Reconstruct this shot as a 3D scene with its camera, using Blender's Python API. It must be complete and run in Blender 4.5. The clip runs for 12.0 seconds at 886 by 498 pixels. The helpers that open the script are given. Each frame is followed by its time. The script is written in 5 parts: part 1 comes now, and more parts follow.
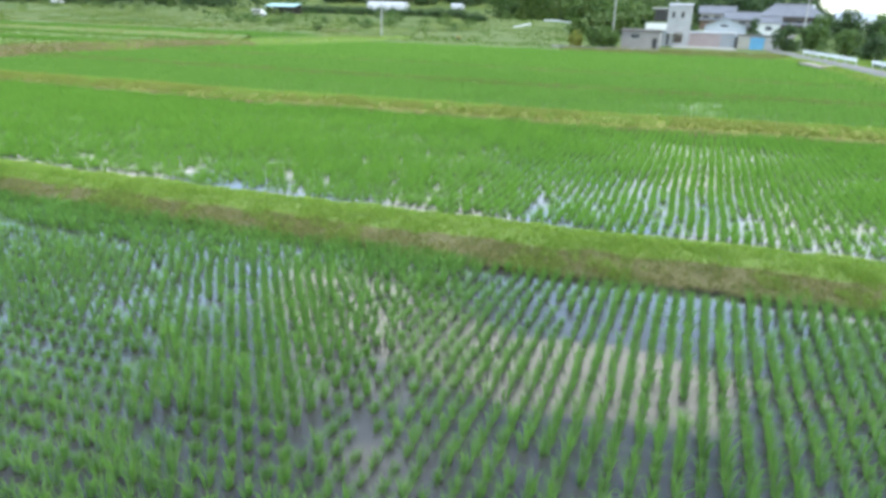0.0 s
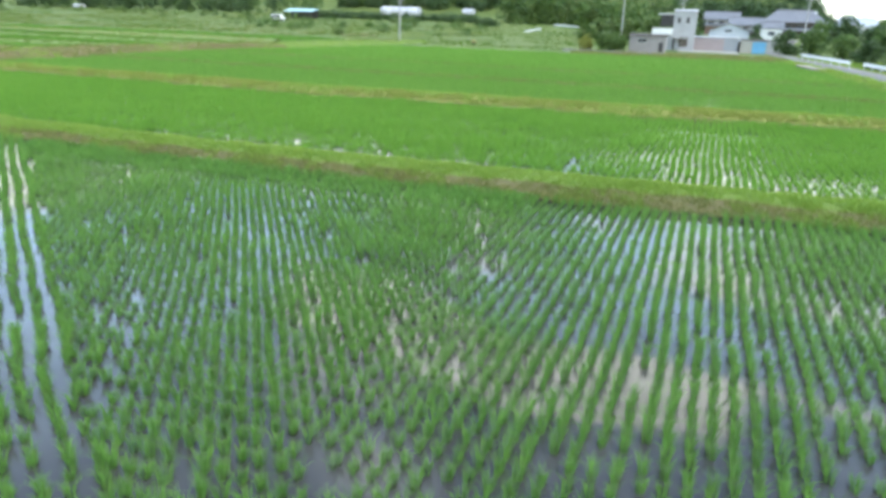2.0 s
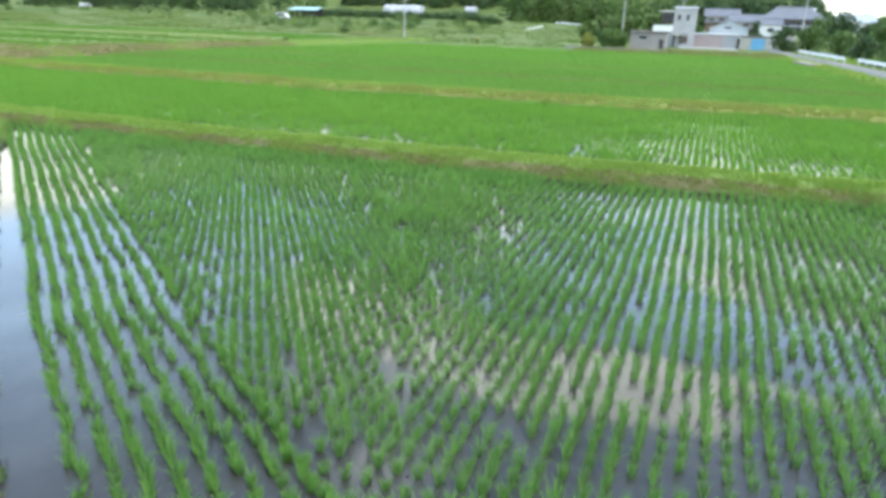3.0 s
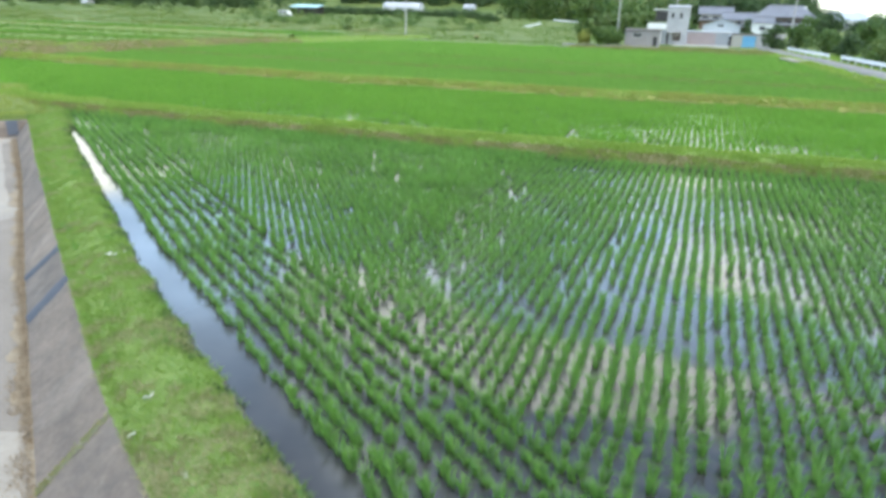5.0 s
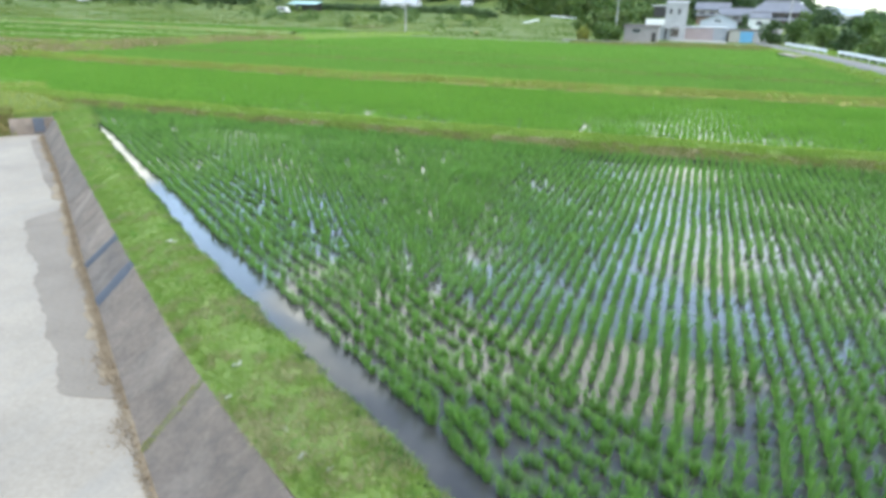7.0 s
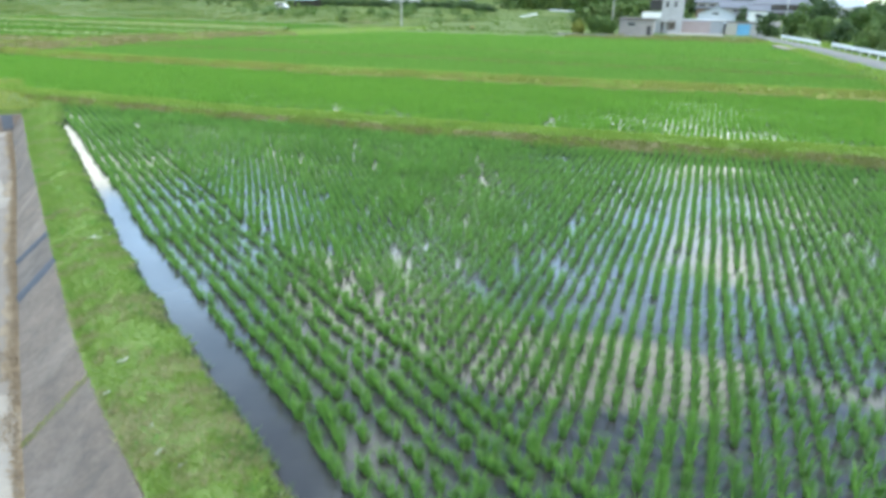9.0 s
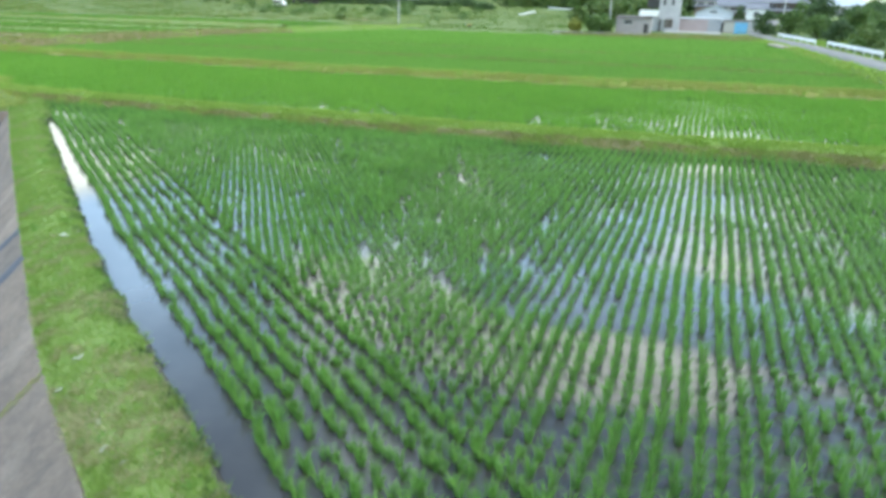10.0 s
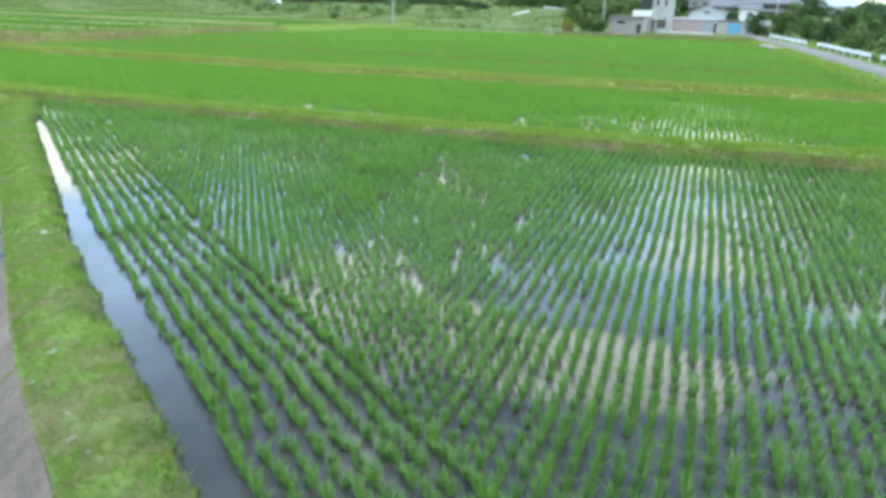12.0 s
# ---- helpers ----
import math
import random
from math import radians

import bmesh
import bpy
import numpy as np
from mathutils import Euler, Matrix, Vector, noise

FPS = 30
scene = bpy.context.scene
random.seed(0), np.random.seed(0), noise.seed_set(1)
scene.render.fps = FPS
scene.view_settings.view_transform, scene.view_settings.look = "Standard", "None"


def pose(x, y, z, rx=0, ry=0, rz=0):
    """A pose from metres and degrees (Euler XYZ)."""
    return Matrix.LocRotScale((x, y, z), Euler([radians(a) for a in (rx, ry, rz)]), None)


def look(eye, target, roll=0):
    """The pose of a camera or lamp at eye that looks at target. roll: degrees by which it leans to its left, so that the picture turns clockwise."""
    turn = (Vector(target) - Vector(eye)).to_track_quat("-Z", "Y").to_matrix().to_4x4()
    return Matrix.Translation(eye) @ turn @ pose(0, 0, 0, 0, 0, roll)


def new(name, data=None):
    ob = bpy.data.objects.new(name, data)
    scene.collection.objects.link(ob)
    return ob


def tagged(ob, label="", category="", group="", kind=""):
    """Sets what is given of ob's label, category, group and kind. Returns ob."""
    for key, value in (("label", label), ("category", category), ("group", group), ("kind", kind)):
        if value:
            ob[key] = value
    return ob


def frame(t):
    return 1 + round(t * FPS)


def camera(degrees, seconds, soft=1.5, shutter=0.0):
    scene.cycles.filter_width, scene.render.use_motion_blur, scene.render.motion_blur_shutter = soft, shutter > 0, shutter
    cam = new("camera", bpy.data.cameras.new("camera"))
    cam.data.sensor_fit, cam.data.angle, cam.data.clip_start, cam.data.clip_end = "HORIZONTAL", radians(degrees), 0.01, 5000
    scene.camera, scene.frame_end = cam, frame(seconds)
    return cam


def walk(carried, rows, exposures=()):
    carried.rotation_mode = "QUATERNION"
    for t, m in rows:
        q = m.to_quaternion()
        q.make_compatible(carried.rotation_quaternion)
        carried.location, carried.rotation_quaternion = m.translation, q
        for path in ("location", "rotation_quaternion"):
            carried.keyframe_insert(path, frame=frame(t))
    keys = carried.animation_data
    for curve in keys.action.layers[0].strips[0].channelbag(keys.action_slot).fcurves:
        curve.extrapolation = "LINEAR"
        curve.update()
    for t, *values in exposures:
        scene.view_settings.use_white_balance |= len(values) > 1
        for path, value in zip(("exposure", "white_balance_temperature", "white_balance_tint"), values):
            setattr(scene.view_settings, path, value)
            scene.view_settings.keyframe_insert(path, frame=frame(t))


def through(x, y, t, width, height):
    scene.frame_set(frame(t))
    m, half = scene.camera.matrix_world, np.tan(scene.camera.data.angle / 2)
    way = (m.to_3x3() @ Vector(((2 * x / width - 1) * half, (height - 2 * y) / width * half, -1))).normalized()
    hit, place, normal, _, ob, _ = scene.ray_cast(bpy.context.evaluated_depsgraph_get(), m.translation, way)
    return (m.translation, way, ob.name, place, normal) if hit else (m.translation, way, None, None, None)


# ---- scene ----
PLAN = 0.76      # metres in one unit of the plan: rice rows 0.30 m apart, hills 0.23 m
cam = camera(67.5, 12.0, soft=3.8)
PATH = [
    (0, (-2.652, 14.861, 5.81), (-3.287, 16.638, 5.148), 1.7),
    (0.5, (-2.544, 12.933, 5.785), (-3.183, 14.709, 5.124), 1.7),
    (1, (-2.439, 11.147, 5.812), (-3.083, 12.922, 5.153), 1.7),
    (1.5, (-2.31, 9.291, 5.819), (-2.958, 11.066, 5.164), 1.8),
    (2, (-2.183, 7.603, 5.775), (-2.835, 9.378, 5.125), 1.8),
    (2.5, (-2.022, 6.074, 5.774), (-2.675, 7.848, 5.122), 1.7),
    (3, (-1.796, 4.63, 5.816), (-2.452, 6.402, 5.16), 1.6),
    (3.2, (-1.71, 4.082, 5.823), (-2.365, 5.854, 5.168), 2.1),
    (4.8, (-0.913, 0.427, 5.931), (-1.56, 2.198, 5.265), 1.7),
    (5, (-0.917, 0.102, 5.935), (-1.563, 1.874, 5.272), 1.7),
    (5.5, (-1.087, -0.548, 5.934), (-1.728, 1.226, 5.27), 1.7),
    (6, (-1.377, -1.008, 5.971), (-2.016, 0.766, 5.305), 1.7),
    (6.5, (-1.584, -1.309, 5.995), (-2.222, 0.465, 5.326), 1.6),
    (7, (-1.559, -1.391, 6.027), (-2.193, 0.382, 5.354), 1.5),
    (7.2, (-1.504, -1.405, 6.005), (-2.135, 0.369, 5.333), 1.5),
    (9, (0.433, -0.61, 6.057), (-0.215, 1.153, 5.37), 1.1),
    (9.5, (0.906, -0.421, 6.079), (0.26, 1.34, 5.387), 1.2),
    (10, (1.196, -0.329, 6.077), (0.548, 1.432, 5.384), 1.2),
    (10.5, (1.374, -0.285, 6.106), (0.729, 1.477, 5.413), 1.3),
    (11, (1.53, -0.285, 6.171), (0.886, 1.477, 5.476), 1.3),
    (11.5, (1.675, -0.384, 6.199), (1.038, 1.381, 5.506), 1.5),
    (12, (1.865, -0.45, 6.208), (1.229, 1.314, 5.512), 1.5),
]
walk(cam, [(t, look(Vector(eye) * PLAN, Vector(target) * PLAN, roll)) for t, eye, target, roll in PATH],
     exposures=[(0, -0.11, 6500, 10), (7.2, -0.11, 6500, 10), (9.5, -0.11, 6350, 6), (12, -0.11, 6350, 6)])

# ---------------------------------------------------------------- sky and sun
SUN_AZ, SUN_EL = radians(118), radians(57)      # azimuth from +y towards +x
world = bpy.data.worlds.new("world")
scene.world = world
world.use_nodes = True


def nd(nt, kind, ins=None, operation=None):
    n = nt.nodes.new(kind)
    if operation:
        n.operation = operation
    for k, v in (ins or {}).items():
        s = n.inputs[k]
        if hasattr(v, "is_output"):
            nt.links.new(v, s)
        else:
            s.default_value = v
    return n


def ramp(nt, fac, stops, mode="LINEAR"):
    n = nt.nodes.new("ShaderNodeValToRGB")
    n.color_ramp.interpolation = mode
    while len(n.color_ramp.elements) < len(stops):
        n.color_ramp.elements.new(0.5)
    for e, (p, c) in zip(n.color_ramp.elements, stops):
        e.position = p
        e.color = (*c, 1) if hasattr(c, "__len__") else (c, c, c, 1)
    nt.links.new(fac, n.inputs[0])
    return n.outputs[0]


def maths(nt, op, a, b=0.0, c=0.0, clamp=False):
    n = nd(nt, "ShaderNodeMath", {0: a, 1: b, 2: c}, operation=op)
    n.use_clamp = clamp
    return n.outputs[0]


def mixc(nt, fac, a, b, blend="MIX"):
    n = nt.nodes.new("ShaderNodeMix")
    n.data_type, n.blend_type = "RGBA", blend
    for i, v in ((0, fac), (6, a), (7, b)):
        if hasattr(v, "is_output"):
            nt.links.new(v, n.inputs[i])
        else:
            n.inputs[i].default_value = v if i == 0 else (*v, 1)
    return n.outputs[2]


def build_sky():
    nt = world.node_tree
    nt.nodes.clear()
    out = nd(nt, "ShaderNodeOutputWorld")
    sky = nd(nt, "ShaderNodeTexSky")
    sky.sky_type, sky.sun_disc, sky.sun_elevation, sky.sun_rotation = "NISHITA", False, SUN_EL, SUN_AZ
    sky.air_density, sky.dust_density, sky.ozone_density = 1.2, 0.5, 2.0
    clear = nd(nt, "ShaderNodeBackground", {"Color": sky.outputs[0], "Strength": 0.15})
    co = nd(nt, "ShaderNodeTexCoord")
    sep = nd(nt, "ShaderNodeSeparateXYZ", {0: co.outputs["Generated"]})
    up = maths(nt, "MAXIMUM", sep.outputs[2], 0.0)
    flat = maths(nt, "ADD", up, 0.18)
    px = maths(nt, "DIVIDE", sep.outputs[0], flat)
    py = maths(nt, "DIVIDE", sep.outputs[1], flat)
    plane = nd(nt, "ShaderNodeCombineXYZ", {0: px, 1: py, 2: SKY_SEED})
    big = nd(nt, "ShaderNodeTexNoise", {"Vector": plane.outputs[0], "Scale": 1.1, "Detail": 6.0, "Roughness": 0.55, "Distortion": 0.3})
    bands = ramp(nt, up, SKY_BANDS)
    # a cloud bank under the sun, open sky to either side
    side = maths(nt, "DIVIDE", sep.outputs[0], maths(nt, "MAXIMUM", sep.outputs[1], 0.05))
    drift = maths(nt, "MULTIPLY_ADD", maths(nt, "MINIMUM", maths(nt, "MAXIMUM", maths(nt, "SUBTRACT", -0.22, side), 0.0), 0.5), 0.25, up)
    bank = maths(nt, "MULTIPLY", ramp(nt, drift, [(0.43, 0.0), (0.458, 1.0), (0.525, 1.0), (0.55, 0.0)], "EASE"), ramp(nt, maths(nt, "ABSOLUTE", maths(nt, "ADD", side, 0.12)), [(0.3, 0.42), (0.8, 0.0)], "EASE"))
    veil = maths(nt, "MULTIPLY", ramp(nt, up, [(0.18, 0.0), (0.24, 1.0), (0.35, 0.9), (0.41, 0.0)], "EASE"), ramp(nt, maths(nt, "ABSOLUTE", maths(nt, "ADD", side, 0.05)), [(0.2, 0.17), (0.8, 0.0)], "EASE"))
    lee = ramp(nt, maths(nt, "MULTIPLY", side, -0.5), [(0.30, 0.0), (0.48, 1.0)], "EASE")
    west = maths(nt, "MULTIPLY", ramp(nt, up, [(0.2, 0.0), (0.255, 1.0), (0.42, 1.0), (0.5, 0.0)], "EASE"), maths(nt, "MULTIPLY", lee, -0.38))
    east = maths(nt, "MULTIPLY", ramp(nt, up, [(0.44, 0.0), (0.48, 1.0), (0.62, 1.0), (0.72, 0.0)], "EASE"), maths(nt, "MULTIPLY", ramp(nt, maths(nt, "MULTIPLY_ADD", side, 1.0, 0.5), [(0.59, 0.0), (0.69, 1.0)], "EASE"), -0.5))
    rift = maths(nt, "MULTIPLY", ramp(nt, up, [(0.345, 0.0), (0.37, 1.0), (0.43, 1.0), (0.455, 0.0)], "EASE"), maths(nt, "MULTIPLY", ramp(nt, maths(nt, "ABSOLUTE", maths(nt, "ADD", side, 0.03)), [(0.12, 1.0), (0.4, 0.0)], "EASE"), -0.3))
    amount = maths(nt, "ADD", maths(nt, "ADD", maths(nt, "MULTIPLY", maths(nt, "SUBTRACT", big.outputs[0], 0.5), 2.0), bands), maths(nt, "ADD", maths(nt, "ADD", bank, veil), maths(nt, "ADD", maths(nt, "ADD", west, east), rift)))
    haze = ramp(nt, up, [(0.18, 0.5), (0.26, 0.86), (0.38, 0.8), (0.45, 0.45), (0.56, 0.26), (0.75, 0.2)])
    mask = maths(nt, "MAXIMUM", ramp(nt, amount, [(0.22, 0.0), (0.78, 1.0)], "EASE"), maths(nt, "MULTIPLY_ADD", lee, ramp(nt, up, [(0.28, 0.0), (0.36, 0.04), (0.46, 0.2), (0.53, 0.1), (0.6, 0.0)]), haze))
    fine = nd(nt, "ShaderNodeTexNoise", {"Vector": plane.outputs[0], "Scale": 3.5, "Detail": 5.0, "Roughness": 0.6})
    body = maths(nt, "MULTIPLY_ADD", fine.outputs[0], 0.9, 0.55)
    level = maths(nt, "MULTIPLY", maths(nt, "MULTIPLY", body, CLOUD_BASE), ramp(nt, up, [(0.15, 0.62), (0.27, 1.0), (0.38, 1.1), (0.46, 1.0)]))
    tint = ramp(nt, amount, [(0.36, (0.48, 0.71, 1.0)), (0.64, (0.94, 0.985, 0.90))])
    cloud = nd(nt, "ShaderNodeBackground", {"Color": tint, "Strength": level})
    mix = nd(nt, "ShaderNodeMixShader", {0: mask, 1: clear.outputs[0], 2: cloud.outputs[0]})
    nt.links.new(mix.outputs[0], out.inputs[0])


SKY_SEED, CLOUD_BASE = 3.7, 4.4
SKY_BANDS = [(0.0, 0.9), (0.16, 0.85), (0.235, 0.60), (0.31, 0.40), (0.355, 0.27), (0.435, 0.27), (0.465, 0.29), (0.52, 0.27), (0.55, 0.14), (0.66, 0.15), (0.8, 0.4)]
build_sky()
sun_data = bpy.data.lights.new("sun", "SUN")
sun_data.energy, sun_data.angle, sun_data.color = 2.8, radians(3.0), (1.0, 0.96, 0.9)
sun = new("sun", sun_data)
sun.matrix_world = look((60 * math.sin(SUN_AZ), 60 * math.cos(SUN_AZ), 80), (0, 0, 80 - 60 * math.tan(SUN_EL)))

# ---------------------------------------------------------------- materials


def material(name, build):
    m = bpy.data.materials.new(name)
    m.use_nodes = True
    nt = m.node_tree
    nt.nodes.clear()
    out = nd(nt, "ShaderNodeOutputMaterial")
    nt.links.new(build(nt), out.inputs[0])
    return m


def principled(nt, col, rough=0.8, bump=None, strength=0.3, dist=0.02, **more):
    ins = {"Base Color": col if hasattr(col, "is_output") else (*col, 1), "Roughness": rough}
    if bump is not None:
        ins["Normal"] = nd(nt, "ShaderNodeBump", {"Height": bump, "Strength": strength, "Distance": dist}).outputs[0]
    ins.update(more)
    return nd(nt, "ShaderNodeBsdfPrincipled", ins).outputs[0]


def where(nt, scale=(1, 1, 1)):
    g = nd(nt, "ShaderNodeNewGeometry")
    return nd(nt, "ShaderNodeMapping", {"Vector": g.outputs["Position"], "Scale": [k / PLAN for k in scale]}).outputs[0]


def grain(nt, scale, detail=4.0, rough=0.6, stretch=(1, 1, 1)):
    return nd(nt, "ShaderNodeTexNoise", {"Vector": where(nt, stretch), "Scale": scale, "Detail": detail, "Roughness": rough}).outputs[0]


def leaf(dark, mid, light, through=0.35, patch=0.25, rough=0.55, sheen=0.5):
    """Blades and leaves: a colour for each, patches across the field, light coming through."""
    def build(nt):
        rnd = nd(nt, "ShaderNodeNewGeometry").outputs["Random Per Island"]
        f = maths(nt, "ADD", maths(nt, "MULTIPLY", rnd, 0.6), maths(nt, "MULTIPLY", grain(nt, patch, 3.0), 0.45))
        col = ramp(nt, f, [(0.12, dark), (0.5, mid), (0.9, light)])
        a = principled(nt, col, rough, **{"Specular IOR Level": sheen})
        b = nd(nt, "ShaderNodeBsdfTranslucent", {"Color": col}).outputs[0]
        return nd(nt, "ShaderNodeMixShader", {0: through, 1: a, 2: b}).outputs[0]
    return build


def two_tone(dark, light, big, small, rough=0.85, bump=0.4, dist=0.03, stretch=(1, 1, 1), extra=None):
    def build(nt):
        a, b = grain(nt, big, 4.0, 0.6, stretch), grain(nt, small, 6.0, 0.65, stretch)
        f = maths(nt, "MULTIPLY_ADD", b, 0.55, maths(nt, "MULTIPLY", a, 0.6))
        col = ramp(nt, f, [(0.38, dark), (0.75, light)])
        if extra:
            col = extra(nt, col)
        return principled(nt, col, rough, b, bump, dist)
    return build


def pieces_tint(nt, col):
    rnd = nd(nt, "ShaderNodeObjectInfo").outputs["Random"]
    return mixc(nt, maths(nt, "MULTIPLY", rnd, 0.35), col, (0.10, 0.095, 0.09))


def water_build(nt):
    g = grain(nt, 1.6, 3.0, 0.5)
    mud = ramp(nt, grain(nt, 0.5, 5.0), [(0.35, (0.044, 0.042, 0.042)), (0.7, (0.075, 0.070, 0.066))])
    return principled(nt, mud, 0.04, g, 0.04, 0.02, IOR=1.5)


M_RICE = material("rice_blade", leaf((0.083, 0.197, 0.036), (0.154, 0.332, 0.058), (0.258, 0.457, 0.088), 0.45, 0.25))
M_RICE_FAR = material("rice_blade_far", leaf((0.14, 0.305, 0.045), (0.19, 0.37, 0.06), (0.245, 0.425, 0.082), 0.5, 0.06, 0.7, 0.3))
M_RICE_MID = material("rice_blade_mid", leaf((0.13, 0.31, 0.036), (0.185, 0.385, 0.047), (0.245, 0.445, 0.065), 0.5, 0.08, 0.6, 0.35))
# near-black blade colour that paints shade at the feet of rice and bank
M_FOOT_SHADE = material("foot_shade", leaf((0.018, 0.02, 0.008), (0.04, 0.038, 0.016), (0.08, 0.07, 0.03), 0.15, 0.4))
M_TERRACE = material("terrace_rice", leaf((0.09, 0.23, 0.036), (0.135, 0.30, 0.046), (0.20, 0.33, 0.07), 0.4, 0.05, 0.9, 0.15))
M_GRASS = material("mown_grass", leaf((0.15, 0.26, 0.04), (0.215, 0.352, 0.056), (0.315, 0.40, 0.108), 0.4, 0.6))
M_WEED = material("bank_weed", leaf((0.12, 0.19, 0.042), (0.25, 0.275, 0.08), (0.40, 0.34, 0.165), 0.35, 0.5, 0.9, 0.2))
M_DRY = material("dry_grass", leaf((0.20, 0.27, 0.04), (0.30, 0.37, 0.066), (0.40, 0.41, 0.11), 0.4, 0.3))
M_STRAW = material("straw", leaf((0.22, 0.24, 0.09), (0.33, 0.32, 0.15), (0.45, 0.41, 0.23), 0.35, 0.6))
M_GREENWEED = material("green_weed", leaf((0.08, 0.22, 0.035), (0.14, 0.32, 0.055), (0.22, 0.40, 0.09), 0.4, 0.7))
M_LUSH = material("lush_grass", leaf((0.17, 0.30, 0.042), (0.28, 0.43, 0.066), (0.39, 0.48, 0.11), 0.45, 0.7))
M_SLOPE = material("slope_grass", leaf((0.065, 0.135, 0.018), (0.115, 0.205, 0.03), (0.175, 0.235, 0.052), 0.35, 0.08, 0.9, 0.15))
M_SOD = material("grass_sod", two_tone((0.13, 0.21, 0.04), (0.245, 0.31, 0.085), 0.9, 14.0, 0.9, 0.6, 0.03))
M_BANK = material("bank_earth", two_tone((0.085, 0.09, 0.032), (0.215, 0.18, 0.085), 0.7, 9.0, 0.95, 0.6, 0.04))
M_DRYSOD = material("dry_bank", two_tone((0.18, 0.225, 0.046), (0.335, 0.315, 0.10), 0.35, 5.0, 0.95, 0.6, 0.05))
M_BROWN = material("brown_bank", two_tone((0.115, 0.112, 0.037), (0.24, 0.18, 0.08), 0.3, 4.0, 0.95, 0.6, 0.05))
M_MUD = material("paddy_mud", two_tone((0.035, 0.03, 0.022), (0.075, 0.065, 0.05), 0.8, 8.0, 0.7))
M_WATER = material("paddy_water", water_build)
M_MEADOW = material("meadow", two_tone((0.07, 0.125, 0.018), (0.165, 0.20, 0.042), 0.05, 0.9, 0.95, 0.6, 0.1))
M_LEAF = material("tree_leaf", leaf((0.032, 0.078, 0.016), (0.082, 0.158, 0.03), (0.165, 0.24, 0.058), 0.33, 0.12))
M_LEAF_L = material("pale_leaf", leaf((0.04, 0.09, 0.015), (0.10, 0.17, 0.035), (0.19, 0.24, 0.07), 0.3, 0.15))
M_LEAF_D = material("dark_leaf", leaf((0.02, 0.05, 0.014), (0.05, 0.10, 0.026), (0.10, 0.16, 0.05), 0.28, 0.2))
M_LEAF_Y = material("golden_leaf", leaf((0.13, 0.16, 0.025), (0.25, 0.28, 0.045), (0.36, 0.37, 0.085), 0.3, 0.6))
M_BARK = material("bark", two_tone((0.03, 0.025, 0.02), (0.10, 0.085, 0.07), 1.0, 8.0))


def slab_extra(nt, col):
    streak = grain(nt, 1.0, 5.0, 0.6, (2.4, 2.4, 0.5))
    col = mixc(nt, ramp(nt, streak, [(0.45, 0.0), (0.72, 0.7)]), col, (0.10, 0.083, 0.067))
    pale = grain(nt, 0.8, 6.0, 0.65)
    col = mixc(nt, ramp(nt, pale, [(0.50, 0.0), (0.70, 0.6)]), col, (0.34, 0.28, 0.225))
    return pieces_tint(nt, col)


def floor_extra(nt, col):
    # silt washed across the bed
    wash = nd(nt, "ShaderNodeTexNoise", {"Vector": nd(nt, "ShaderNodeMapping", {"Vector": nd(nt, "ShaderNodeNewGeometry").outputs["Position"], "Rotation": (0, 0, radians(36.5)), "Scale": (0.9 / PLAN, 0.16 / PLAN, 1)}).outputs[0], "Scale": 1.2, "Detail": 5.0}).outputs[0]
    return mixc(nt, ramp(nt, wash, [(0.48, 0.0), (0.72, 0.5)]), col, (0.31, 0.285, 0.25))


M_SLAB = material("weathered_concrete", two_tone((0.132, 0.101, 0.078), (0.275, 0.214, 0.163), 0.5, 9.0, 0.9, 0.3, 0.01, (1, 1, 1), slab_extra))
M_BED = material("pale_concrete", two_tone((0.295, 0.25, 0.198), (0.44, 0.376, 0.30), 0.35, 12.0, 0.9, 0.2, 0.01, (1, 1, 1), floor_extra))
M_WET = material("damp_silt", two_tone((0.205, 0.17, 0.134), (0.31, 0.26, 0.208), 0.6, 12.0, 0.9, 0.2, 0.01))
M_DEBRIS = material("brown_litter", two_tone((0.235, 0.175, 0.112), (0.41, 0.325, 0.22), 2.0, 20.0, 0.95, 0.8, 0.03))
M_MOSS = material("moss", two_tone((0.155, 0.155, 0.085), (0.235, 0.225, 0.14), 4.0, 30.0, 0.95, 0.8, 0.01))
M_BLUEPIPE = material("blue_plastic", two_tone((0.058, 0.066, 0.08), (0.095, 0.105, 0.125), 2.0, 20.0, 0.85, 0.1, 0.005))
M_ASPHALT = material("asphalt", two_tone((0.17, 0.16, 0.146), (0.265, 0.25, 0.23), 0.4, 30.0, 0.95, 0.3, 0.01))
M_WHITE = material("white_paint", two_tone((0.68, 0.68, 0.68), (0.82, 0.82, 0.80), 0.5, 6.0, 0.5, 0.1, 0.01))
M_RAIL = material("galvanised_white", two_tone((0.74, 0.75, 0.77), (0.86, 0.87, 0.88), 0.8, 8.0, 0.6, 0.1, 0.01))
M_POLE = material("pole_concrete", two_tone((0.34, 0.34, 0.33), (0.48, 0.47, 0.45), 0.6, 10.0, 0.85, 0.2, 0.01))
M_STEEL = material("grey_steel", two_tone((0.28, 0.29, 0.30), (0.42, 0.43, 0.44), 0.8, 10.0, 0.5, 0.1, 0.01))
M_TAUPE = material("taupe_render", two_tone((0.25, 0.227, 0.218), (0.35, 0.322, 0.312), 0.6, 8.0, 0.9, 0.2, 0.02))
M_PINK = material("pinkish_block", two_tone((0.31, 0.255, 0.25), (0.41, 0.35, 0.34), 0.5, 6.0, 0.9, 0.2, 0.02))
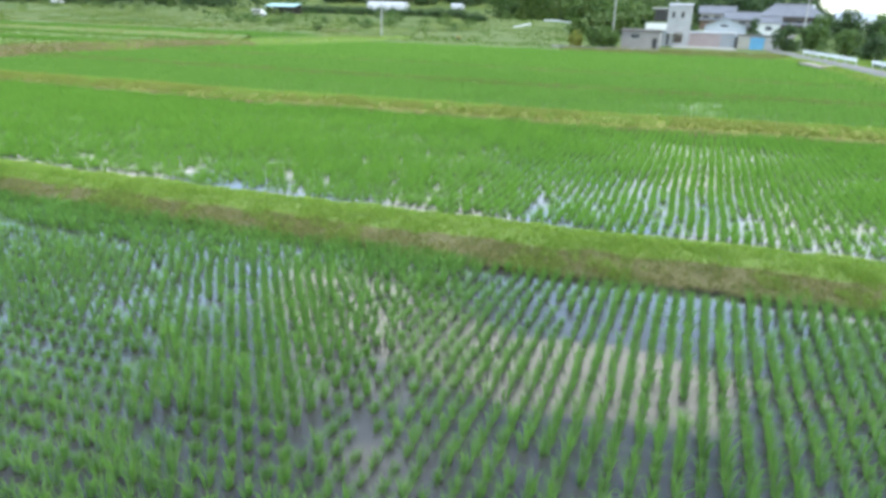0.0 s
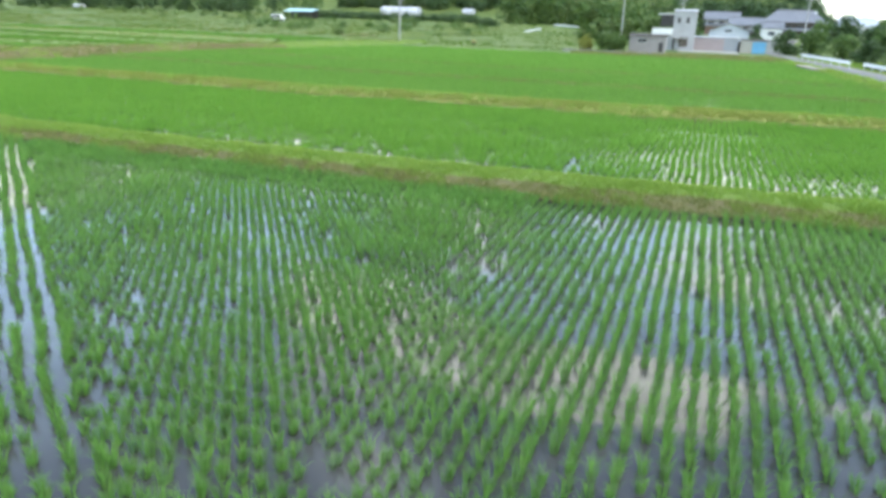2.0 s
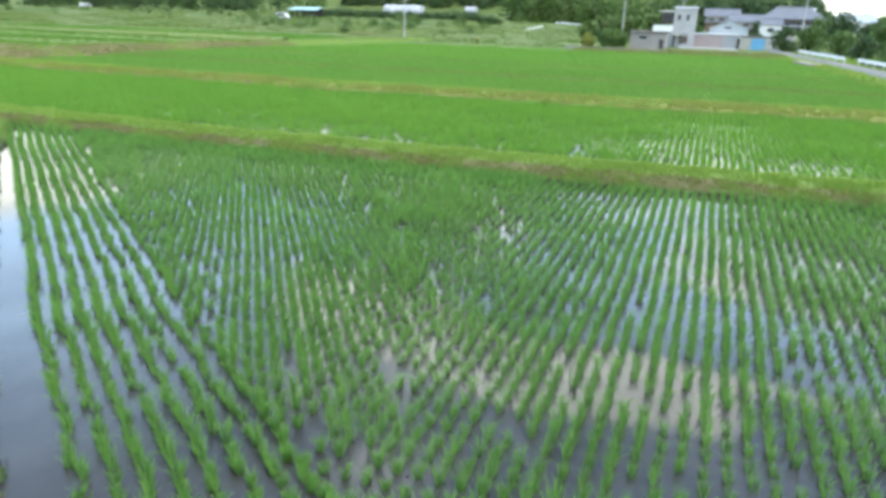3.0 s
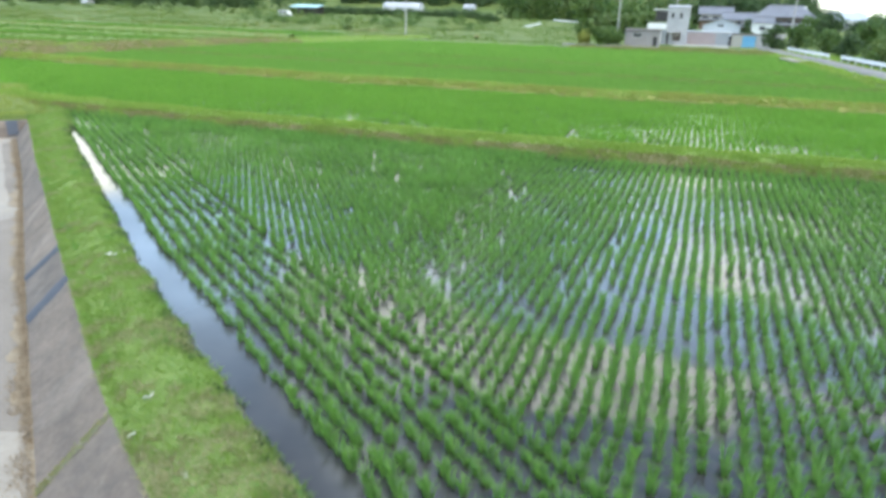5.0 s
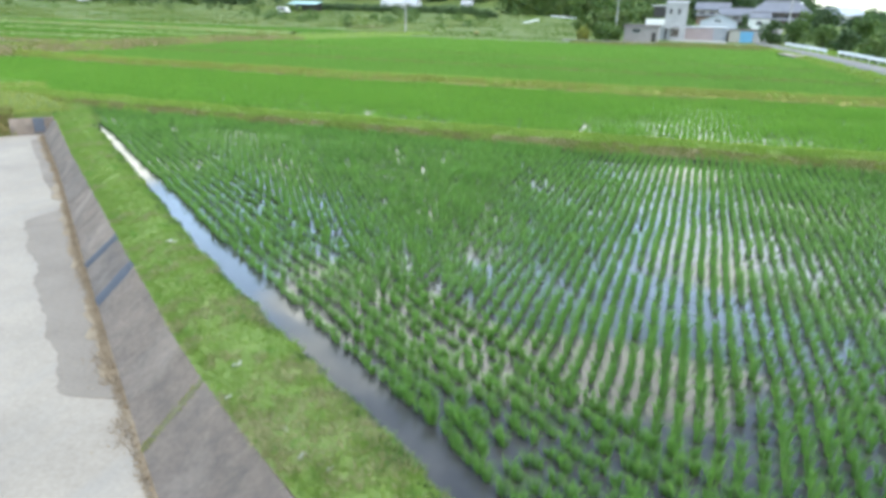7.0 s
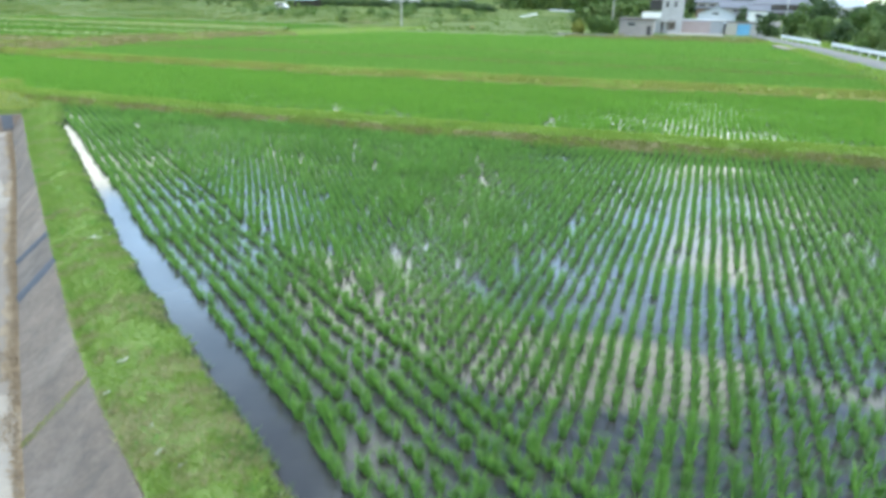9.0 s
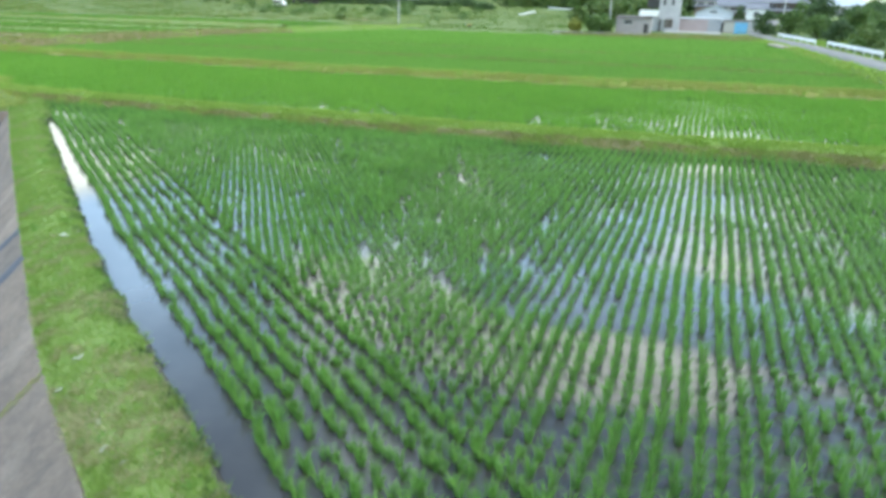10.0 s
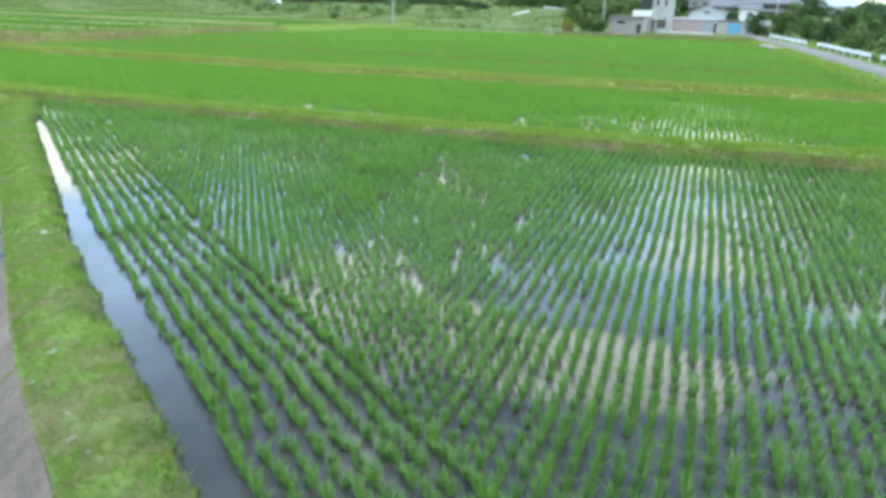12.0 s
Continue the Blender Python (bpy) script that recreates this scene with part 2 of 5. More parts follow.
M_GREYSHEET = material("grey_sheet", two_tone((0.26, 0.28, 0.30), (0.36, 0.38, 0.40), 0.5, 6.0, 0.6, 0.2, 0.02))
M_BEIGE = material("beige_render", two_tone((0.36, 0.34, 0.30), (0.46, 0.44, 0.39), 0.5, 6.0, 0.9, 0.2, 0.02))
M_CREAM = material("cream_render", two_tone((0.38, 0.37, 0.345), (0.52, 0.51, 0.485), 0.4, 5.0, 0.9, 0.2, 0.02))
M_TOWER = material("tower_concrete", two_tone((0.29, 0.292, 0.30), (0.45, 0.452, 0.46), 0.5, 5.0, 0.85, 0.2, 0.02))
M_BLUE = material("blue_shutter", two_tone((0.12, 0.37, 0.60), (0.20, 0.49, 0.72), 0.8, 5.0, 0.5, 0.1, 0.01))
M_TEAL = material("teal_sheet", two_tone((0.30, 0.52, 0.52), (0.45, 0.66, 0.65), 0.4, 5.0, 0.5, 0.1, 0.01))
M_BARN = material("pale_blue_sheet", two_tone((0.42, 0.45, 0.51), (0.54, 0.575, 0.63), 0.5, 5.0, 0.5, 0.1, 0.01))
M_TILE = material("grey_roof_tile", two_tone((0.14, 0.145, 0.165), (0.23, 0.235, 0.26), 0.5, 8.0, 0.6, 0.4, 0.04))
# near-black; also stands in for shade in openings and under the shelter roof
M_DARK = material("near_black", two_tone((0.015, 0.015, 0.017), (0.035, 0.035, 0.038), 1.0, 6.0, 0.4, 0.1, 0.01))
M_TIMBER = material("dark_timber", two_tone((0.06, 0.05, 0.042), (0.13, 0.11, 0.095), 0.6, 8.0, 0.8, 0.3, 0.02))
M_GLASS = material("window_glass", lambda nt: principled(nt, (0.03, 0.035, 0.04), 0.08, IOR=1.5))
M_FILM = material("white_film", two_tone((0.46, 0.46, 0.49), (0.62, 0.62, 0.65), 0.3, 4.0, 0.35, 0.1, 0.02))
M_TYRE = material("tyre_rubber", two_tone((0.02, 0.02, 0.02), (0.04, 0.04, 0.04), 2.0, 10.0, 0.9, 0.1, 0.01))
M_RUST = material("rusty_red", two_tone((0.20, 0.12, 0.09), (0.34, 0.22, 0.18), 0.6, 6.0, 0.8, 0.2, 0.02))
M_LEAF_Y_PAINT = material("yellow_paint", two_tone((0.32, 0.27, 0.08), (0.44, 0.37, 0.12), 1.0, 8.0, 0.5, 0.1, 0.01))
M_PAPER = material("pale_litter", two_tone((0.33, 0.34, 0.24), (0.48, 0.48, 0.38), 3.0, 20.0, 0.9, 0.2, 0.01))

# ---------------------------------------------------------------- mesh helpers


def np_mesh(name, verts, faces, mats):
    """A mesh from arrays in plan units: verts (n, 3); faces (m, 3) or (m, 4)."""
    me = bpy.data.meshes.new(name)
    verts, faces = np.asarray(verts, np.float32) * PLAN, np.asarray(faces, np.int32)
    k = faces.shape[1]
    me.vertices.add(len(verts))
    me.vertices.foreach_set("co", verts.ravel())
    me.loops.add(faces.size)
    me.loops.foreach_set("vertex_index", faces.ravel())
    me.polygons.add(len(faces))
    me.polygons.foreach_set("loop_start", np.arange(len(faces), dtype=np.int32) * k)
    me.update(calc_edges=True)
    for m in mats:
        me.materials.append(m)
    return me


def np_object(name, verts, faces, mat, parent=None, label="", category="", kind="", smooth=False):
    me = np_mesh(name, verts, faces, [mat])
    if smooth:
        me.polygons.foreach_set("use_smooth", np.ones(len(me.polygons), bool))
    ob = new(name, me)
    if parent is not None:
        ob.parent = parent
    return tagged(ob, label, category, "", kind)


def part(name, bm, mat, parent=None, label="", smooth=False):
    me = bpy.data.meshes.new(name)
    bmesh.ops.recalc_face_normals(bm, faces=bm.faces)
    bmesh.ops.scale(bm, vec=(PLAN, PLAN, PLAN), verts=bm.verts)
    for f in bm.faces:
        f.smooth = smooth
    bm.to_mesh(me)
    bm.free()
    me.materials.append(mat)
    ob = new(name, me)
    if parent is not None:
        ob.parent = parent
    return tagged(ob, label)


def on_plan(m):
    """A pose on the plan, in metres."""
    return Matrix.Translation(m.translation * PLAN) @ m.to_3x3().to_4x4()


def thing(name, m, label, category, group="", kind=""):
    ob = new(name)
    ob.empty_display_size = 0.2
    ob.matrix_basis = on_plan(m)
    return tagged(ob, label, category, group, kind)


def box(bm, x0, x1, y0, y1, z0, z1, bevel=0.0):
    made = bmesh.ops.create_cube(bm, size=1.0, matrix=Matrix.LocRotScale(((x0 + x1) / 2, (y0 + y1) / 2, (z0 + z1) / 2), None, (abs(x1 - x0), abs(y1 - y0), abs(z1 - z0))))
    if bevel:
        edges = {e for v in made["verts"] for e in v.link_edges}
        bmesh.ops.bevel(bm, geom=list(edges), offset=bevel, segments=1, affect="EDGES")
    return bm


def rod(bm, a, b, r0, r1=None, n=10):
    a, b = Vector(a), Vector(b)
    turn = (b - a).to_track_quat("Z", "Y").to_matrix().to_4x4()
    bmesh.ops.create_cone(bm, cap_ends=True, segments=n, radius1=r0, radius2=r0 if r1 is None else r1, depth=(b - a).length, matrix=Matrix.Translation((a + b) / 2) @ turn)
    return bm


def prism(bm, profile, a, b, axis="y"):
    """A profile of (p, z) pairs drawn along an axis from a to b."""
    ends = []
    for t in (a, b):
        ends.append([bm.verts.new((p, t, z) if axis == "y" else (t, p, z)) for p, z in profile])
    n = len(profile)
    for i in range(n):
        bm.faces.new((ends[0][i], ends[0][(i + 1) % n], ends[1][(i + 1) % n], ends[1][i]))
    bm.faces.new(ends[0])
    bm.faces.new(ends[1])
    return bm


B = bmesh.new


def smooth_noise(x, y, scale, seed=0):
    """A cheap wavy field of -1 to 1 over arrays of places."""
    r = np.random.RandomState(seed)
    out = 0
    for k in range(5):
        a, f, p = r.uniform(0, 6.28), (0.6 + 0.5 * k) / scale, r.uniform(0, 6.28)
        out = out + np.sin(f * 6.28 * (x * math.cos(a) + y * math.sin(a)) + p) / (1 + 0.4 * k)
    return out / 2.4


def blades(places, count, height, spread, width, lean, seed, segs=2, along=None):
    """Tufts of bent, tapered blades: one tuft at each place. Returns verts and triangles."""
    r = np.random.RandomState(seed)
    n = len(places)
    c = np.repeat(places, count, axis=0)
    size = np.repeat(r.uniform(0.75, 1.2, n), count) * r.uniform(0.7, 1.15, n * count)
    if np.ndim(height):
        size = size * np.repeat(height, count)
    else:
        size = size * height
    a = r.uniform(0, 2 * np.pi, n * count)
    out = np.sqrt(r.uniform(0, 1, n * count)) * spread
    d = np.stack([np.cos(a), np.sin(a)], 1)
    face = r.uniform(0, 2 * np.pi, n * count)
    side = np.stack([np.cos(face), np.sin(face), np.zeros(n * count)], 1) * (width * r.uniform(0.7, 1.3, n * count))[:, None] / 2
    base = c.copy()
    base[:, :2] += d * (out * 0.5)[:, None]
    if along is not None:
        base[:, :2] += np.asarray(along)[None, :] * r.uniform(-1, 1, n * count)[:, None]
    bend = lean * r.uniform(0.2, 1.3, n * count)
    tip = base.copy()
    tip[:, :2] += d * (size * bend)[:, None]
    tip[:, 2] += size * np.sqrt(np.maximum(0.1, 1 - (bend * 0.8) ** 2))
    if segs == 1:
        v = np.stack([base - side, base + side, tip], 1).reshape(-1, 3)
        return v, np.arange(len(v)).reshape(-1, 3)
    mid = base.copy()
    mid[:, :2] += d * (size * bend * 0.28)[:, None]
    mid[:, 2] += size * 0.62
    v = np.stack([base - side * 0.7, base + side * 0.7, mid + side, mid - side, tip], 1).reshape(-1, 3)
    k = np.arange(len(base))[:, None] * 5
    f = np.concatenate([k + [0, 1, 2], k + [0, 2, 3], k + [3, 2, 4]], 1).reshape(-1, 3)
    return v, f


# ---------------------------------------------------------------- plan of the place
P0, DS, DU = np.array((-3.6, 5.2)), np.array((-0.804, 0.594)), np.array((0.594, 0.804))   # canal bank: along it, and into the paddy


def su(x, y):
    return (x - P0[0]) * DS[0] + (y - P0[1]) * DS[1], (x - P0[0]) * DU[0] + (y - P0[1]) * DU[1]


def xy(s, u):
    return P0[0] + s * DS[0] + u * DU[0], P0[1] + s * DS[1] + u * DU[1]


WATER = {"paddy_1": 0.0, "paddy_2": 0.36, "paddy_3": 0.50, "paddy_4": 0.62, "paddy_5": 0.80}
LEFT_BANK_X = -71.0


def bund_y(x):
    return 30.9 + 0.0023 * np.maximum(0.0, x + 20) ** 2


def bund2_y(x):
    return 51.3 + 0.0013 * (x + 38) ** 2


def bund3_y(x):
    return 70.0 + 0.01 * (x + 5)


def bund4_y(x):
    return 86.0 - 0.02 * (x + 5)


def road_x(y):
    y = np.asarray(y, float)
    return np.interp(y, [-60, 77, 97, 124, 145, 165, 185, 220], [27, 18.0, 16.9, 15.0, 12.4, 12.0, 13.5, 20])


def rise(v, a, b):
    t = np.clip((v - a) / (b - a), 0, 1)
    return t * t * (3 - 2 * t)


def terrain(x, y):
    x, y = np.asarray(x, float), np.asarray(y, float)
    z = np.where(y < bund_y(x), -0.14, np.where(y < bund2_y(x), 0.22, np.where(y < bund3_y(x), 0.36, np.where(y < bund4_y(x), 0.48, 0.62))))
    z = z + 0.55 * rise(y, 128, 142)
    left = rise(-x, 70.0, 74.0) * rise(y, 36, 48)
    z = np.where(left > 0, np.maximum(z, left * (1.05 + 0.5 * rise(y, 112, 118) + 0.5 * rise(y, 138, 144))), z)
    # lower slopes and the wooded hill
    side = rise(-x, 15, 60)
    z = z + side * (1.4 * rise(y, 150, 200) + 3.0 * rise(y, 190, 245)) + (1 - side) * 2.8 * rise(y, 178, 225)
    hill = 1 - 0.85 * rise((x + 2.6) / np.maximum(y - 15, 60), 0.095, 0.15)
    z = z + hill * 0.17 * np.maximum(0, y - 255) * rise(y, 250, 330) * (1 - rise(y, 410, 620))
    far = rise(y, 500, 900)
    z = z + far * 10
    # road bank
    near = np.abs(x - road_x(y))
    z = np.where((y < 180) & (x > -60), np.maximum(z, 1.22 * (1 - rise(near, 2.2, 4.5)) + z * rise(near, 2.2, 4.5)), z)
    # the canal, and the grassland beyond its end and its far side
    s, u = su(x, y)
    beyond = np.maximum(rise(s, 38.6, 40.4) * rise(-u, 0.1, 1.2), rise(-u, 9.2, 10.2)) * (1 - rise(y, 34, 44)) * (y < bund_y(x) + 8)
    z = np.where(beyond > 0, np.maximum(z, beyond * (0.18 + 0.3 * rise(s, 39, 46))), z)
    cut = (1 - rise(s, 38.6, 40.0)) * rise(-u, 0.7, 1.5) * (1 - rise(-u, 9.2, 10.2)) * (y < 60)
    z = z * (1 - cut) - 1.5 * cut
    return z


def build_ground():
    xs = np.unique(np.concatenate([np.linspace(-2500, -330, 24), np.linspace(-330, -110, 56), np.linspace(-110, 40, 176), np.linspace(40, 140, 40), np.linspace(140, 2500, 24)]).round(3))
    ys = np.unique(np.concatenate([np.linspace(-2500, -40, 14), np.linspace(-40, 100, 165), np.linspace(100, 300, 120), np.linspace(300, 700, 50), np.linspace(700, 3500, 20)]).round(3))
    X, Y = np.meshgrid(xs, ys)
    Z = terrain(X, Y) + np.where(Y > 145, 0.15 * smooth_noise(X, Y, 17, 3), 0)
    v = np.stack([X, Y, Z], -1).reshape(-1, 3)
    nx, ny = len(xs), len(ys)
    i = (np.arange(ny - 1)[:, None] * nx + np.arange(nx - 1)[None, :]).ravel()
    f = np.stack([i, i + 1, i + 1 + nx, i + nx], 1)
    ob = np_object("ground", v, f, M_MEADOW, None, "grassy valley floor rising to a wooded hill", "ground", "structure", True)
    me = ob.data
    me.materials.append(M_MUD)
    mid = v[f].mean(1)
    s, u = su(mid[:, 0], mid[:, 1])
    mud = (mid[:, 1] < 86) & (mid[:, 0] > LEFT_BANK_X) & (u > 0.2) & (mid[:, 0] < road_x(mid[:, 1]) - 5.5)
    me.polygons.foreach_set("material_index", mud.astype(np.int32))


build_ground()


def sheet(name, corners, z, mat, label):
    bm = B()
    area = sum(p[0] * q[1] - q[0] * p[1] for p, q in zip(corners, corners[1:] + corners[:1]))
    bm.faces.new([bm.verts.new((x, y, z)) for x, y in (corners if area > 0 else corners[::-1])])
    bmesh.ops.triangulate(bm, faces=list(bm.faces))
    bmesh.ops.scale(bm, vec=(PLAN, PLAN, PLAN), verts=bm.verts)
    me = bpy.data.meshes.new(name)
    bm.to_mesh(me)
    bm.free()
    me.materials.append(mat)
    ob = new(name, me)
    return tagged(ob, label, "water", "", "structure")


def field_edge(fn, x0, x1, off=0.0, n=12):
    return [(x, float(fn(x)) + off) for x in np.linspace(x0, x1, n)]


a0, a1 = xy(-24, -0.4), xy(39.5, -0.4)
sheet("water", [a0, (20, a0[1]), (20, float(bund_y(20))), *field_edge(bund_y, 20, a1[0] + 1, 0.6), a1], WATER["paddy_1"], M_WATER, "still shallow paddy water mirroring bright clouds")
for key, lo, hi, x0, x1 in (("paddy_2", bund_y, bund2_y, -69, 17.5), ("paddy_3", bund2_y, bund3_y, -69.5, 16.5), ("paddy_4", bund3_y, bund4_y, -70, 15.5)):
    sheet("water", [*field_edge(lo, x0, x1, 0.6), *field_edge(hi, x1, x0, 0.6)], WATER[key], M_WATER, "shallow paddy water between rice rows")

# ---------------------------------------------------------------- banks between the paddies


def ridge(name, line, profile, mat, label, seed, step=0.5, rough=0.05, kind="structure", category="earth bank", top=None, width=None):
    """A bank with a lumpy cross-section drawn along a line of (x, y) places; profile of (across, height) pairs."""
    pts = [Vector((*p, 0)) for p in line]
    out = []
    for a, b in zip(pts, pts[1:]):
        n = max(1, int((b - a).length / step))
        out += [a.lerp(b, i / n) for i in range(n)]
    out.append(pts[-1])
    r = np.random.RandomState(seed)
    c = np.array([(p.x, p.y) for p in out])
    t = np.gradient(c, axis=0)
    t /= np.linalg.norm(t, axis=1)[:, None]
    nrm = np.stack([-t[:, 1], t[:, 0]], 1)
    prof = np.array(profile)
    wob = np.cumsum(r.normal(0, 0.03, len(c)))
    wob -= np.convolve(np.pad(wob, 8, mode="edge"), np.ones(17) / 17, "valid")
    v = np.zeros((len(c), len(prof), 3))
    for j, (p, z) in enumerate(prof):
        edge = 0 if j in (0, len(prof) - 1) else 1
        off = (p if width is None else p * np.interp(np.linspace(0, 1, len(c)), *width)) + wob + edge * rough * r.normal(0, 1, len(c))
        v[:, j, :2] = c + nrm * off[:, None]
        v[:, j, 2] = z + edge * rough * 0.6 * r.normal(0, 1, len(c)) + edge * 0.05 * smooth_noise(c[:, 0], c[:, 1], 9, seed)
    k = len(prof)
    i = (np.arange(len(c) - 1)[:, None] * k + np.arange(k - 1)[None, :]).ravel()
    f = np.stack([i, i + k, i + k + 1, i + 1], 1)
    ob = np_object(name, v.reshape(-1, 3), f, mat, None, label, category, kind, True)
    if top:
        ob.data.materials.append(top[0])
        ob.data.polygons.foreach_set("material_index", np.tile(np.arange(k - 1) >= top[1], len(c) - 1).astype(np.int32))
    return ob, v


def scatter_on(v, count, seed, j0=0, j1=None):
    """Places strewn over the rows j0 to j1 of a ridge's grid."""
    r = np.random.RandomState(seed)
    n, k = v.shape[:2]
    j1 = k - 1 if j1 is None else j1
    i, j = r.randint(0, n - 1, count), r.randint(j0, j1, count)
    a, b = r.uniform(0, 1, (count, 1)), r.uniform(0, 1, (count, 1))
    return (v[i, j] * (1 - a) + v[i + 1, j] * a) * (1 - b) + (v[i, j + 1] * (1 - a) + v[i + 1, j + 1] * a) * b


bund_line = [(x, float(bund_y(x))) for x in np.linspace(-44, 19, 22)]
# across is counted towards the higher paddy
_, bund_v = ridge("bund", bund_line, [(-1.75, -0.12), (-1.55, 0.06), (-1.2, 0.2), (-0.7, 0.36), (-0.25, 0.5), (0.1, 0.56), (0.45, 0.53), (0.75, 0.42), (0.95, 0.25)], M_BANK, "earth bank between two paddies, grassy on top, brown on its face", 5, top=(M_SOD, 3))
bund2_line = [(x, float(bund2_y(x))) for x in np.linspace(-70, 17, 22)]
_, bund2_v = ridge("bund", bund2_line, [(-1.3, 0.3), (-1.05, 0.5), (-0.8, 0.75), (-0.4, 0.94), (0.1, 1.0), (0.7, 0.95), (1.2, 0.5)], M_BROWN, "low yellowish grass bank between paddies", 6, top=(M_DRYSOD, 1))
bund3_line = [(x, float(bund3_y(x))) for x in np.linspace(-70, 16, 16)]
_, bund3_v = ridge("bund", bund3_line, [(-0.6, 0.45), (-0.3, 0.66), (0.1, 0.74), (0.4, 0.7), (0.6, 0.55)], M_SOD, "thin dry grass bank between far paddies", 7, 1.0)
bund4_line = [(x, float(bund4_y(x))) for x in np.linspace(-70, 15.5, 16)]
_, bund4_v = ridge("bund", bund4_line, [(-0.6, 0.55), (-0.3, 0.76), (0.1, 0.84), (0.4, 0.8), (0.6, 0.7)], M_SOD, "thin dry grass bank between far paddies", 8, 1.0)
left_line = [(-71.0, 44), (-71.2, 52), (-71.6, 66), (-72.4, 80), (-71.5, 92), (-68, 106), (-66, 120), (-63, 134), (-58, 146)]
_, left_v = ridge("bank", left_line[:6], [(-2.2, 0.4), (-1.5, 0.72), (-0.7, 1.05), (0.2, 1.36), (1.4, 1.5), (2.8, 1.4), (4.0, 0.95)], M_BROWN, "brown dry-grass bank below the terraced fields", 9, 1.0, 0.08)
_, left_far_v = ridge("bank", left_line[5:], [(-2.2, 0.4), (-1.5, 0.72), (-0.7, 1.05), (0.2, 1.36), (1.4, 1.5), (2.8, 1.4), (4.0, 0.95)], M_SOD, "green grass bank below the terraced fields", 19, 1.0, 0.08)
TERRACES = []
for k, (off, slope) in enumerate(((58.0, -0.06), (83.7, 0.05), (117.7, -0.05), (101.7, 0.0))):
    base = [(x, off + slope * x if k == 0 else off - 3.7 + slope * (x + 74)) for x in np.linspace(-172, -75, 12)]
    base = [(x, y, float(terrain(x, y))) for x, y in base]
    _, terrace_v = ridge("bund", [(x, y) for x, y, _z in base], [(-2.6, 1.0), (-1.5, 1.35), (0.0, 1.6), (1.6, 1.5 + (0.3 if k == 2 else 0)), (2.8, 1.0)], M_SOD if k else M_BROWN, "low brown grass bank between terraced fields", 80 + k, 1.5)
    TERRACES.append(terrace_v)


def water_u(s):
    """Where the verge meets the ditch; the ditch ends under grass."""
    return np.interp(s, [-25, -2, 1.5, 3, 5.5, 8, 11.5, 17, 26, 32.4, 34.2, 44], [0.1, 0.02, -0.04, -0.07, -0.18, -0.27, -0.32, -0.22, -0.12, -0.02, 0.5, 0.6])


def top_u(s):
    """Where the verge meets the canal's lining."""
    return np.interp(s, [-25, -2, 1.5, 3.5, 5.5, 7, 14, 21, 27, 36, 44], [-1.4, -1.45, -1.6, -1.77, -1.88, -1.91, -1.88, -1.80, -1.75, -1.55, -1.5])


VERGE = np.array([(-0.01, -0.6), (0.0, -0.17), (0.15, -0.1), (0.35, 0.03), (0.6, 0.19), (0.8, 0.22), (0.93, 0.15), (1.0, 0.01), (1.03, -0.25)])


def verge_z(s, u):
    return np.interp((u - top_u(s)) / (water_u(s) - top_u(s)), VERGE[:, 0], VERGE[:, 1])


def build_verge():
    s = np.arange(44, -25, -0.3)
    r = np.random.RandomState(10)
    v = np.zeros((len(s), len(VERGE), 3))
    for j, (q, z) in enumerate(VERGE):
        edge = 1.0 if 1 < j < len(VERGE) - 1 else 0.0
        wob = edge * (0.018 * r.normal(0, 1, len(s)) + (0.05 * smooth_noise(s, s * 0, 1.7, 14) + 0.04 * smooth_noise(s, s * 0, 0.6, 15) if j > 5 else 0))
        x, y = xy(s, top_u(s) + q * (water_u(s) - top_u(s)) + wob)
        v[:, j] = np.stack([x, y, z + edge * (0.014 * r.normal(0, 1, len(s)) + 0.03 * smooth_noise(s, s * 0 + q, 3.0, 16))], 1)
    k = len(VERGE)
    i = (np.arange(len(s) - 1)[:, None] * k + np.arange(k - 1)[None, :]).ravel()
    ob = np_object("grass_verge", v.reshape(-1, 3), np.stack([i, i + k, i + k + 1, i + 1], 1), M_SOD, None, "mown grass verge sloping between paddy ditch and canal", "grass verge", "structure", True)
    ob.data.materials.append(M_MUD)
    ob.data.polygons.foreach_set("material_index", np.tile(np.arange(k - 1) >= 6, len(s) - 1).astype(np.int32))
    return v[s > -14], v[s <= -14]


lane_v, lane_end_v = build_verge()

# ---------------------------------------------------------------- rice


def rows_wander(x, y):
    """Hand-steered planter: rows drift a little and hills are never quite in line."""
    return 0.012 * (y - 12.5) + 0.05 * smooth_noise(x * 0.25, y, 13, 21) + 0.015 * smooth_noise(x, y, 3, 22)


